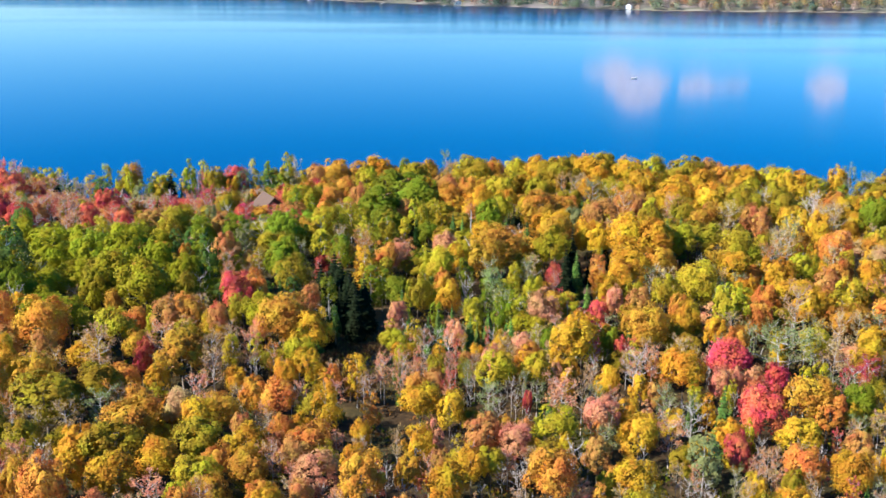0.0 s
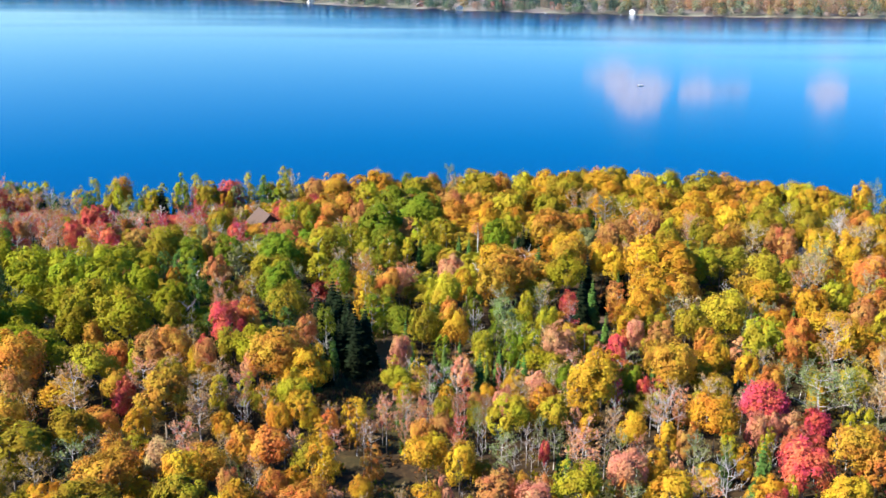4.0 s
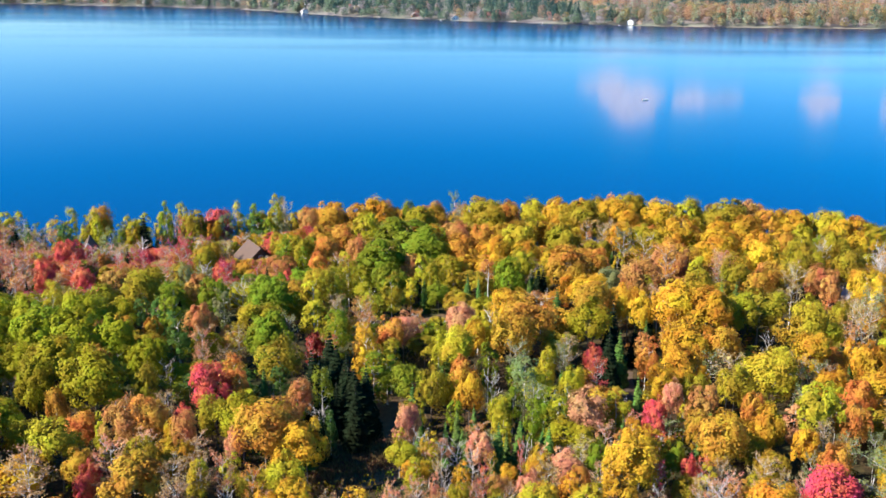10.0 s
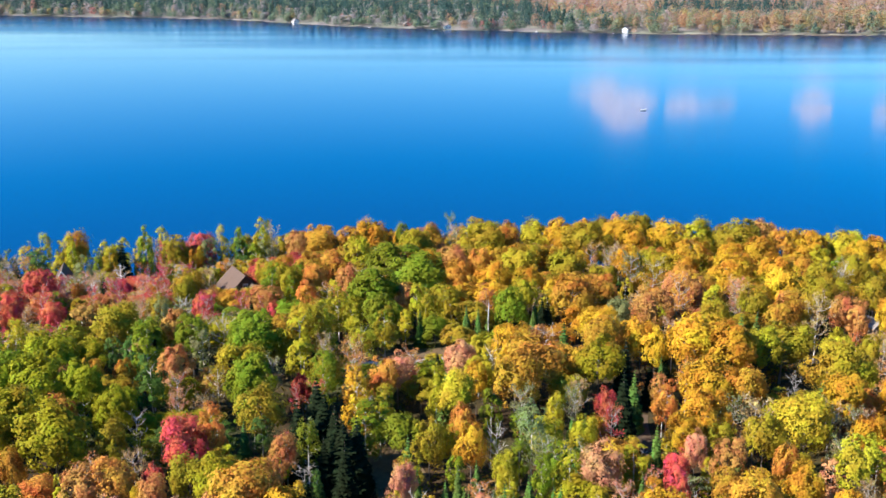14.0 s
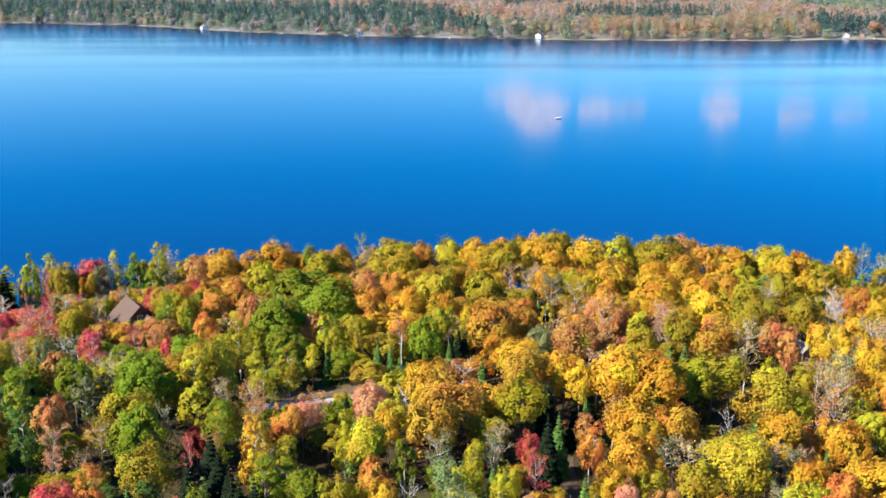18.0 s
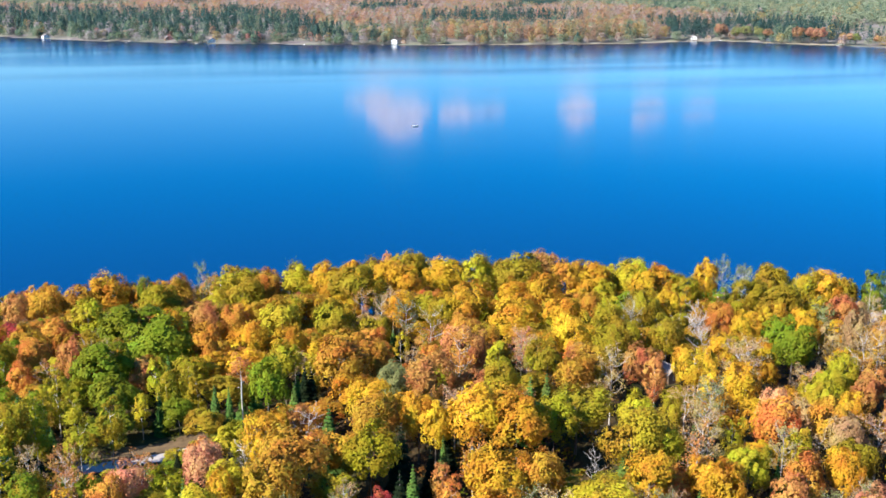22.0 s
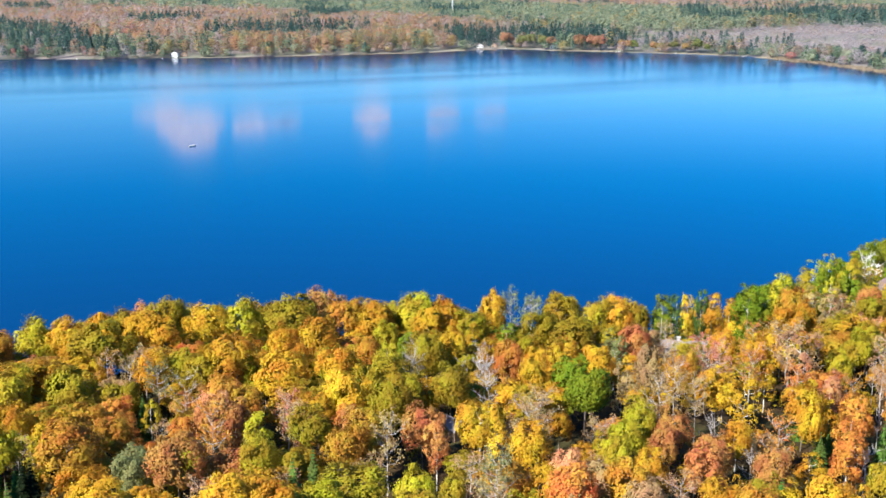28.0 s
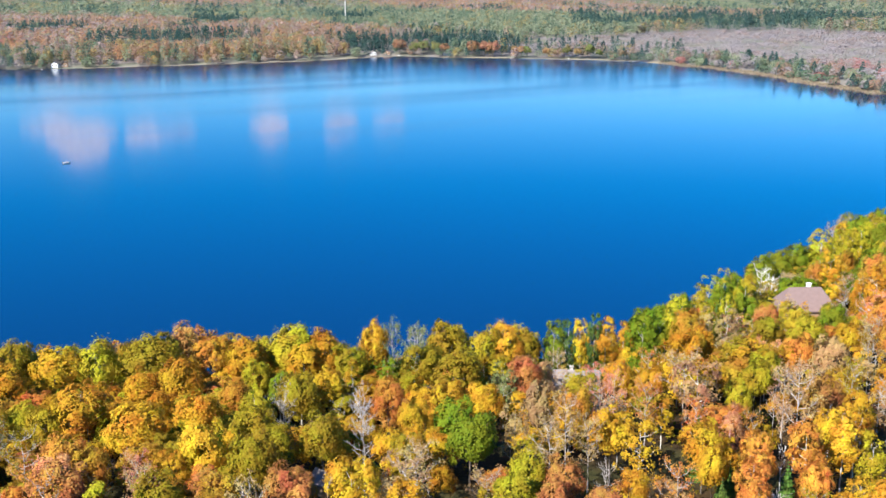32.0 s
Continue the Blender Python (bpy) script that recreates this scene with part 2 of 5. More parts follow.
def crown_points(r, base, top, width, lobes, clumps, per, reach=0.2, low=-0.45):
    """Leaf places on clumps, the clumps on lobes, the lobes over an uneven domed crown."""
    half = (top - base) / 2
    k = np.arange(lobes)
    up = np.clip(1 - (1 - low) * (k + r.uniform(0.2, 0.8, lobes)) / lobes, -1, 1)
    ang = k * 2.39996 + r.uniform(-0.5, 0.5, lobes)
    flat = np.sqrt(1 - up ** 2) ** 0.85
    d = np.stack([np.cos(ang) * flat, np.sin(ang) * flat, up], -1)
    rl = width * reach * np.exp(r.normal(0, 0.28, lobes))
    a, b = r.uniform(0, 6.28, 2)
    out = r.uniform(0.70, 1.12, lobes) * (1 + 0.14 * np.sin(2 * ang + a) + 0.09 * np.sin(3 * ang + b))
    long = r.uniform(0.9, 1.3, lobes)   # lobes drawn out upwards
    lean = r.normal(0, 0.07, 2) * width
    cen = d * (np.array([width / 2, width / 2, half]) - rl[:, None] * 0.72) * out[:, None] + np.array([0, 0, base + half])
    cen[:, :2] += lean * up[:, None]
    lobe = np.repeat(k, clumps)
    cd = unit(r.normal(size=(len(lobe), 3)) + 1.1 * d[lobe] + np.array([0, 0, 0.25]))
    rc = rl[lobe] * 0.46 * np.exp(r.normal(0, 0.28, len(lobe)))
    cc = cen[lobe] + cd * (rl[lobe] - 0.55 * rc)[:, None] * np.stack([np.ones(len(lobe)), np.ones(len(lobe)), long[lobe]], -1)
    share = rc ** 2
    ids = r.choice(len(lobe), len(lobe) * per, p=share / share.sum())
    dirs = unit(r.normal(size=(len(ids), 3)) + 0.9 * cd[ids] + np.array([0, 0, 0.3]))
    stray = np.where(r.uniform(0, 1, len(ids)) < 0.07, r.uniform(1.1, 1.6, len(ids)), r.uniform(0.55, 1.2, len(ids)))
    pos = cc[ids] + dirs * (rc[ids] * stray)[:, None]
    fit = np.array([0.53 * width / np.percentile(np.hypot(pos[:, 0], pos[:, 1]), 95)] * 2 + [(top - base) / (np.percentile(pos[:, 2], 99) - base)])
    pos, cen = (pos - (0, 0, base)) * fit + (0, 0, base), (cen - (0, 0, base)) * fit + (0, 0, base)
    nor = unit(0.40 * dirs + 0.60 * cd[ids] + 0.45 * unit(d[lobe[ids]]) + np.array([0, 0, 0.1]) + 0.30 * r.normal(size=dirs.shape))
    return pos, nor, cen


def tubes(paths, sides=5):
    """Tapered tubes along paths of (point, radius)."""
    verts, quads = [], []
    for path in paths:
        first = len(verts)
        for j, (p, rad) in enumerate(path):
            ahead = Vector(path[min(j + 1, len(path) - 1)][0]) - Vector(path[max(j - 1, 0)][0])
            q = ahead.to_track_quat("Z", "Y")
            for i in range(sides):
                a = 2 * math.pi * i / sides
                verts.append(Vector(p) + q @ Vector((math.cos(a) * rad, math.sin(a) * rad, 0)))
        for j in range(len(path) - 1):
            for i in range(sides):
                a, b = first + j * sides + i, first + j * sides + (i + 1) % sides
                quads.append((a, b, b + sides, a + sides))
    return verts, quads


def stem_paths(r, tall, thick, targets, first=0.3):
    """A trunk that wanders a little, and limbs from it to the targets."""
    wob = [r.uniform(-1, 1) * tall * 0.012 for _ in range(8)]
    trunk = [((wob[i % 8] * i / 5, wob[(i + 3) % 8] * i / 5, tall * i / 6 - 0.3 * (i == 0)), thick * (1.25 if i == 0 else 1 - 0.15 * i)) for i in range(7)]
    paths = [trunk]
    for c in targets:
        start = max(first * tall, min(0.9 * tall, c[2] - 0.45 * math.hypot(c[0], c[1]) - 0.6))
        i = min(5, int(start / tall * 6))
        p0 = Vector(trunk[i][0]).lerp(Vector(trunk[i + 1][0]), start / tall * 6 - i)
        p2 = Vector(c)
        p1 = p0.lerp(p2, 0.5) + Vector((r.uniform(-0.2, 0.2), r.uniform(-0.2, 0.2), -0.3))
        paths.append([(p0, thick * 0.36), (p1, thick * 0.24), (p2, thick * 0.07)])
    return paths


def make_broadleaf(kind, seed, base, width, tall, lobes, clumps, per, leaf, thick, bark, reach=0.2, low=-0.45, limbs=6, sides=5):
    r = np.random.default_rng(seed)
    pos, nor, cen = crown_points(r, base, tall, width, lobes, clumps, per, reach, low)
    v, q = leaf_sprays(pos, nor, leaf, r)
    crown = mesh_from(kind + "_crown", v, q, LEAF)
    picks = cen[r.permutation(len(cen))[:limbs]]
    tv, tq = tubes(stem_paths(r, tall * 0.9, thick, picks, base / tall * 0.8), sides)
    return mesh_from(kind + "_trunk", tv, tq, bark), crown


def make_spruce(seed, tall, width):
    r = np.random.default_rng(seed)
    pos, nor, size = [], [], []
    rings = 20
    for i in range(rings):
        s = i / (rings - 1)
        rad = width / 2 * (1 - s) ** 0.85 * (0.85 + 0.3 * r.uniform())
        n = int(7 + 16 * (1 - s))
        for k in range(n):
            a = 2 * math.pi * (k + r.uniform(-0.3, 0.3)) / n + i
            for u in (0.35, 0.65, 0.95):
                pos.append((math.cos(a) * rad * u, math.sin(a) * rad * u, tall * (0.07 + 0.93 * s) - rad * u * 0.35))
                nor.append((math.cos(a) * 0.55 + r.normal() * 0.25, math.sin(a) * 0.55 + r.normal() * 0.25, 0.8))
                size.append(0.22 + rad * 0.24)
    pos, nor = np.array(pos), unit(np.array(nor))
    v, q = leaf_sprays(pos, nor, np.array(size) * 1.25, r)
    tv, tq = tubes([[((0, 0, -0.3), width * 0.045), ((0, 0, tall * 0.5), width * 0.028), ((0, 0, tall * 0.99), 0.02)]])
    return mesh_from("spruce_trunk", tv, tq, BARK), mesh_from("spruce_crown", v, q, NEEDLE)


def make_bare(seed, tall, width, bark, leaves=0, leaf=0.3, thick=0.15):
    r = np.random.default_rng(seed)
    tips, fine = [], []
    for k in range(13):
        a, s = k * 2.4 + r.uniform(-0.4, 0.4), 0.35 + 0.6 * k / 13
        rad = width / 2 * (1.05 - abs(s - 0.6)) * r.uniform(0.6, 1.0)
        tips.append((math.cos(a) * rad, math.sin(a) * rad, min(tall * (s + 0.16), tall)))
    paths = stem_paths(r, tall * 0.97, thick, tips, 0.25)
    for p in list(paths[1:]):
        mid, tip = Vector(p[1][0]), Vector(p[2][0])
        for j in range(5):
            st = Vector(p[0][0]).lerp(mid, r.uniform(0.5, 1)) if j < 2 else mid.lerp(tip, r.uniform(0, 0.9))
            way = ((tip - mid).normalized() + Vector(r.normal(size=3)) * 0.55 + Vector((0, 0, 0.5))).normalized()
            e = st + way * r.uniform(0.7, 1.7)
            fine.append([(st, 0.035), (e, 0.012)])
            for _ in range(1 if leaves else 2):
                s2 = st.lerp(e, r.uniform(0.3, 0.8))
                fine.append([(s2, 0.02), (s2 + (way + Vector(r.normal(size=3)) * 0.6).normalized() * r.uniform(0.4, 0.9), 0.008)])
    tv, tq = tubes(paths, 4)
    trunk = mesh_from("bare_trunk", tv, tq, bark)
    fv, fq = tubes(fine, 3)
    if not leaves:
        return trunk, mesh_from("bare_branches", fv, fq, bark)
    ends = np.array([p[-1][0] for p in fine])
    pick = ends[r.integers(0, len(ends), leaves)] + r.normal(size=(leaves, 3)) * 0.28
    lv, lq = leaf_sprays(pick, unit(r.normal(size=(leaves, 3)) + (0, 0, 0.5)), leaf, r)
    fq = np.array([t for a, b, c, d in fq for t in ((a, b, c), (a, c, d))])
    me = mesh_from("thin_crown", np.concatenate([fv, lv]), np.concatenate([fq, lq + len(fv)]), [bark, LEAF])
    me.polygons.foreach_set("material_index", np.r_[np.zeros(len(fq), np.int32), np.ones(len(lq), np.int32)])
    return trunk, me


# kind: nominal width, nominal height, models
KINDS = {
    "maple": (8.6, 14.5, [make_broadleaf("maple", 10 + i, 4.2 + 0.6 * (i % 3), 8.6, 14.5, 18 + 4 * (i % 4), 15 - 2 * (i % 4), 18, 0.31, 0.20, BARK, 0.19 - 0.016 * (i % 4), -0.55) for i in range(14)]),
    "oak": (10.0, 15.0, [make_broadleaf("oak", 40 + i, 4.2, 10.0, 15.0, 32, 14, 14, 0.35, 0.27, BARK, 0.15, -0.55) for i in range(5)]),
    "aspen": (5.6, 15.0, [make_broadleaf("aspen", 60 + i, 3.0, 5.6, 14.8, 24, 9, 14, 0.27, 0.17, PALE_BARK, 0.17, -0.9) for i in range(7)]),
    "birch": (6.5, 15.0, [make_broadleaf("birch", 80 + i, 3.4, 6.5, 14.8, 20, 8, 11, 0.26, 0.17, PALE_BARK, 0.155, -0.75, 9) for i in range(5)]),
    "spruce": (5.0, 14.0, [make_spruce(100 + i, 14.0, 5.0) for i in range(4)]),
    "thin": (6.5, 14.0, [make_bare(120 + i, 14.0, 6.5, DEAD_BARK, 1050, 0.21) for i in range(5)]),
    "bare": (6.0, 13.5, [make_bare(140 + i, 13.5, 6.0, DEAD_BARK) for i in range(4)]),
    "white": (6.0, 13.5, [make_bare(160 + i, 13.5, 6.0, WHITE_BARK, 0, 0.3, 0.25) for i in range(2)]),
}
NAMES = {"maple": "sugar_maple_tree", "oak": "oak_tree", "aspen": "aspen_tree", "birch": "birch_tree", "spruce": "spruce_tree", "thin": "half_bare_tree", "bare": "bare_tree", "white": "bleached_birch_tree"}
RED_MAPLE, ASH = ("copper", "maroon", "orange", "rust", "red", "crimson", "salmon"), ("olive", "lime", "green", "grey", "deep", "moss")
LABELS = {
    "maple": "round {} autumn maple with a grey trunk in the forest", "oak": "broad {} leafy oak with spreading limbs in the forest",
    "aspen": "tall narrow {} aspen with a pale trunk in the forest", "birch": "airy {} birch with a white trunk in the forest",
    "spruce": "dark conical {} spruce among the autumn trees", "thin": "half-bare tree with sparse {} leaves on grey twigs",
    "bare": "leafless grey tree with fine upright branches", "white": "leafless white birch with thick bleached limbs", "beech": "round {} beech with a smooth grey trunk in the forest", "cottonwood": "tall {} cottonwood with a pale grey trunk in the forest", "poplar": "slender {} poplar with a pale trunk in the forest", "ash": "dense domed {} ash with a grey trunk in the forest",
}
PLANTED = []   # x, y, crown width
tree_rng = np.random.default_rng(21)


def tree(kind, colour, x, y, width, tall, z=None):
    """One tree at a place: an empty at its foot with trunk and crown."""
    w0, h0, models = KINDS[kind]
    trunk_me, crown_me = models[tree_rng.integers(len(models))]
    name = NAMES[kind]
    if kind == "maple":
        name = "red_maple_tree" if colour in RED_MAPLE else "ash_tree" if colour in ASH else "beech_tree" if colour in ("amber", "tan") else name
    if kind == "aspen" and colour in ASH:
        name = "poplar_tree" if colour in ("lime", "olive", "moss") else "cottonwood_tree"
    if kind == "thin" and colour in RED_MAPLE:
        name = "half_bare_maple_tree"
    top = new(name)
    s = width / w0
    z = height(x, y) if z is None else z
    top.matrix_basis = Matrix.LocRotScale((x, y, z), Euler((0, 0, tree_rng.uniform(0, 6.28))), (s, s * tree_rng.uniform(0.9, 1.1), tall / h0))
    trunk = new("trunk", trunk_me)
    crown = new("crown", crown_me)
    trunk.parent = crown.parent = top
    if kind in ("bare", "thin", "white"):
        tagged(crown, kind="stuff")
    base = Vector(TINTS[colour])
    k = tree_rng.uniform(0.85, 1.15)
    crown.color = (min(base.x * k * tree_rng.uniform(0.95, 1.05), 0.85), base.y * k * tree_rng.uniform(0.9, 1.1), base.z * k, 1)
    tagged(top, LABELS[name.split("_")[0] if name in ("ash_tree", "beech_tree", "poplar_tree", "cottonwood_tree") else kind].format(WORDS[colour]), "tree", name.replace("_", " ") + "s of the near forest")
    PLANTED.append((x, y, width, tall))
    return top


def plant(kind, colour, places):
    for x, y, width, tall in places:
        tree(kind, colour, x, y, width, tall)


build_ground()
build_water()

# ---------------------------------------------------------------- the trees that stand out
plant("aspen", "deep", [(-54.7, 245.4, 5.3, 14.7), (168.4, 331.5, 3.9, 15.5), (173.7, 329.0, 3.9, 16.1), (179.3, 346.8, 4.2, 19.0), (186.2, 345.7, 4.3, 19.8), (-115.2, 360.5, 6.6, 14.9), (-59.4, 371.0, 6.5, 14.7), (-21.9, 210.6, 2.3, 9.0), (-96.0, 232.6, 8.6, 21.0)])
plant("aspen", "gold", [(-15.4, 182.3, 3.4, 10.5), (117.9, 338.2, 3.7, 12.7), (176.5, 328.4, 5.5, 15.1), (180.7, 327.3, 4.0, 13.5), (269.9, 348.7, 6.8, 16.2), (190.8, 347.0, 6.1, 18.1), (197.7, 348.9, 4.4, 15.1), (-95.4, 363.7, 6.0, 13.4), (-0.6, 194.1, 3.0, 9.0), (-16.9, 185.3, 2.5, 9.0), (-19.1, 164.9, 5.6, 14.6), (257.1, 321.8, 6.8, 17.6), (178.3, 341.5, 4.6, 11.8)])
plant("aspen", "green", [(-59.4, 261.9, 5.9, 15.3), (11.4, 211.9, 3.2, 11.7), (164.9, 332.2, 4.7, 16.0), (-54.6, 364.6, 5.4, 12.3), (175.6, 347.7, 5.0, 19.3), (-99.2, 363.5, 6.6, 15.0), (-61.6, 272.6, 4.6, 12.0), (-56.7, 254.3, 3.8, 9.9), (175.3, 313.7, 7.6, 19.7), (191.0, 326.8, 5.5, 14.2), (-24.2, 246.7, 5.7, 14.9), (228.8, 348.0, 6.7, 17.5)])
plant("aspen", "grey", [(38.7, 147.5, 5.0, 11.2)])
plant("aspen", "lime", [(-58.1, 206.0, 2.3, 10.1), (-6.2, 299.5, 3.9, 13.0), (15.9, 233.9, 3.1, 11.9), (237.9, 362.6, 6.9, 18.4), (246.2, 365.8, 5.4, 18.7), (295.7, 376.0, 7.9, 18.5), (308.9, 388.0, 8.3, 18.7), (-133.1, 356.9, 7.4, 16.9), (-118.0, 359.7, 4.8, 10.9), (-109.4, 361.5, 6.2, 14.1), (-96.1, 363.8, 6.7, 15.2), (-10.5, 205.5, 2.4, 9.0), (6.8, 218.0, 3.0, 9.0), (-7.9, 195.0, 2.7, 9.0), (-22.4, 292.1, 4.0, 10.5), (89.6, 317.0, 5.9, 15.4), (56.8, 290.1, 5.5, 14.2), (195.2, 326.0, 6.9, 17.9), (6.5, 211.5, 3.3, 9.0), (83.8, 214.0, 6.0, 15.5)])
plant("aspen", "lime", [(-78.3, 367.6, 8.0, 18.1), (-0.5, 299.4, 4.1, 10.6), (-10.7, 294.5, 3.6, 9.3), (169.2, 247.4, 5.0, 13.1), (234.3, 344.7, 6.7, 17.5), (211.2, 334.3, 6.2, 16.2), (297.2, 362.1, 6.7, 17.3)])
plant("aspen", "olive", [(-14.6, 277.6, 4.5, 13.7)])
plant("aspen", "orange", [(-12.0, 167.0, 3.2, 9.5), (35.6, 238.3, 3.7, 12.7), (139.0, 243.2, 5.3, 14.7), (35.9, 242.7, 3.9, 10.1), (145.5, 249.6, 5.6, 14.6), (148.0, 252.2, 5.4, 14.0), (158.5, 251.6, 6.3, 16.3)])
plant("aspen", "rust", [(82.2, 274.3, 4.5, 13.7), (36.2, 247.1, 3.9, 10.1)])
plant("aspen", "salmon", [(157.7, 267.7, 4.1, 13.3), (-4.8, 190.3, 1.7, 9.0)])
plant("aspen", "yellow", [(-17.7, 237.1, 5.1, 14.5), (89.9, 274.1, 4.5, 13.8), (89.5, 266.8, 4.2, 13.3), (171.0, 330.5, 4.2, 15.1), (182.4, 346.2, 4.5, 18.8), (-18.2, 244.9, 4.9, 12.7), (168.5, 252.9, 6.1, 16.0)])
plant("bare", "grey", [(34.6, 182.1, 6.9, 11.6), (39.8, 161.1, 7.2, 10.8), (101.4, 332.1, 5.5, 12.4), (107.8, 309.9, 5.1, 12.0), (100.1, 292.4, 5.9, 12.7), (96.0, 319.9, 5.0, 12.0), (100.4, 329.6, 6.0, 12.8), (106.6, 307.5, 5.6, 12.5), (95.4, 318.0, 5.5, 12.4), (-120.7, 343.3, 6.8, 15.0), (-53.9, 231.5, 4.2, 9.2), (-3.7, 200.9, 3.1, 9.0), (102.2, 339.5, 3.6, 9.0), (111.2, 318.7, 5.6, 12.4), (179.3, 278.9, 3.5, 9.0), (128.5, 263.7, 4.7, 10.3), (19.7, 148.8, 4.5, 9.9), (8.8, 267.3, 4.2, 9.3), (61.2, 248.4, 4.1, 9.0), (108.0, 322.3, 3.8, 9.0)])
plant("birch", "gold", [(137.2, 266.3, 7.9, 15.9)])
plant("birch", "green", [(-24.3, 220.9, 4.2, 12.4), (9.8, 232.7, 3.9, 9.3)])
plant("birch", "grey", [(-49.5, 265.1, 4.8, 13.1), (11.1, 225.3, 5.6, 13.9), (140.6, 314.2, 5.8, 14.1), (-51.3, 364.6, 5.7, 12.6), (-96.4, 343.4, 6.3, 15.1), (-24.5, 231.6, 2.9, 9.0), (-69.1, 369.4, 7.3, 16.4)])
plant("birch", "lime", [(-31.1, 269.6, 7.1, 15.3), (-18.9, 270.0, 5.3, 13.6), (15.9, 214.9, 4.5, 12.6), (-103.4, 362.4, 6.0, 13.4), (-52.6, 278.9, 5.0, 11.9), (43.8, 325.8, 4.3, 10.4), (218.5, 335.0, 6.0, 14.3), (85.6, 250.2, 4.5, 10.9)])
plant("birch", "orange", [(-42.1, 234.4, 4.2, 10.0)])
plant("birch", "rust", [(8.0, 308.9, 5.2, 12.4)])
plant("birch", "tan", [(124.7, 284.4, 5.0, 13.4), (204.6, 325.5, 5.9, 14.2), (203.4, 318.1, 6.8, 15.1), (163.4, 282.7, 8.8, 16.7), (129.6, 293.7, 2.1, 9.0)])
plant("maple", "amber", [(-76.3, 197.1, 11.0, 14.9), (-71.1, 176.4, 8.0, 11.8), (-49.8, 161.3, 9.0, 11.7), (-47.4, 185.5, 9.1, 13.0), (-36.5, 167.1, 5.5, 9.7), (-32.0, 172.8, 5.6, 10.1), (-28.7, 146.0, 5.7, 9.7), (61.5, 169.8, 8.6, 11.8), (-67.7, 252.7, 4.0, 10.8), (-67.4, 213.5, 4.3, 10.9), (-31.4, 202.1, 9.2, 14.2), (-37.1, 366.2, 9.4, 16.0), (-27.7, 367.1, 10.1, 15.6), (16.9, 370.5, 8.2, 14.3), (95.5, 364.7, 8.5, 14.6), (2.6, 324.7, 8.5, 14.5), (26.7, 297.7, 10.6, 15.9), (34.8, 307.3, 7.0, 13.4), (67.9, 276.9, 7.6, 13.9), (28.9, 265.3, 8.8, 14.8)])
plant("maple", "amber", [(49.9, 242.0, 7.3, 13.7), (9.8, 243.9, 9.2, 15.0), (39.8, 200.8, 7.8, 13.2), (37.6, 206.2, 4.9, 11.2), (72.8, 280.4, 7.5, 13.8), (102.5, 247.9, 7.0, 13.4), (139.1, 288.6, 6.3, 12.9), (58.4, 308.6, 7.0, 13.4), (-5.5, 373.8, 8.8, 14.7), (-38.9, 383.8, 10.0, 19.8), (101.2, 382.2, 8.9, 18.3), (-62.9, 258.2, 3.9, 9.0), (91.5, 336.4, 7.0, 13.4), (188.4, 337.2, 2.8, 9.0), (-11.4, 139.3, 6.8, 13.0), (14.0, 250.8, 10.8, 15.4), (2.9, 342.6, 5.8, 11.0), (193.4, 319.7, 8.2, 15.5), (283.7, 355.9, 6.4, 12.2)])
plant("maple", "crimson", [(52.6, 186.4, 7.8, 12.2), (59.6, 182.2, 4.1, 9.2), (-85.4, 340.2, 3.8, 9.0)])
plant("maple", "gold", [(-50.4, 178.7, 4.9, 9.8), (-54.2, 150.4, 6.9, 10.4), (-43.0, 148.5, 7.6, 10.8), (-47.8, 142.9, 7.4, 10.7), (-54.6, 143.9, 5.0, 9.2), (-39.2, 163.1, 7.2, 10.7), (-35.4, 178.3, 4.8, 9.7), (-30.0, 153.1, 6.8, 10.4), (-12.9, 159.9, 3.5, 8.0), (-13.8, 150.6, 4.2, 8.5), (-3.8, 168.6, 6.3, 10.4), (-3.6, 154.8, 5.1, 9.2), (-24.3, 184.2, 4.9, 10.1), (1.2, 166.1, 5.8, 9.9), (4.3, 149.1, 4.9, 9.1), (1.0, 142.5, 6.3, 10.1), (24.0, 192.0, 8.1, 12.8), (15.9, 146.1, 5.7, 9.6), (28.9, 179.3, 5.0, 9.9), (30.7, 156.9, 6.9, 10.4)])
plant("maple", "gold", [(27.8, 142.9, 6.4, 10.1), (42.8, 181.2, 7.9, 12.0), (60.2, 144.9, 6.0, 9.9), (-24.7, 200.4, 6.6, 12.3), (-21.9, 369.0, 9.8, 16.3), (31.9, 373.0, 9.7, 15.3), (48.3, 370.0, 9.3, 15.1), (53.3, 364.0, 9.5, 15.2), (62.9, 370.1, 10.1, 15.5), (101.0, 355.6, 9.9, 15.5), (117.0, 350.9, 8.7, 14.8), (19.3, 323.4, 7.1, 13.5), (12.5, 329.7, 7.2, 13.6), (63.9, 340.0, 11.9, 16.6), (69.3, 325.3, 10.3, 15.7), (85.0, 350.2, 9.6, 15.3), (81.0, 325.5, 8.9, 14.8), (109.2, 330.2, 7.8, 14.0), (36.6, 268.0, 6.9, 13.4), (44.9, 263.2, 10.2, 15.7)])
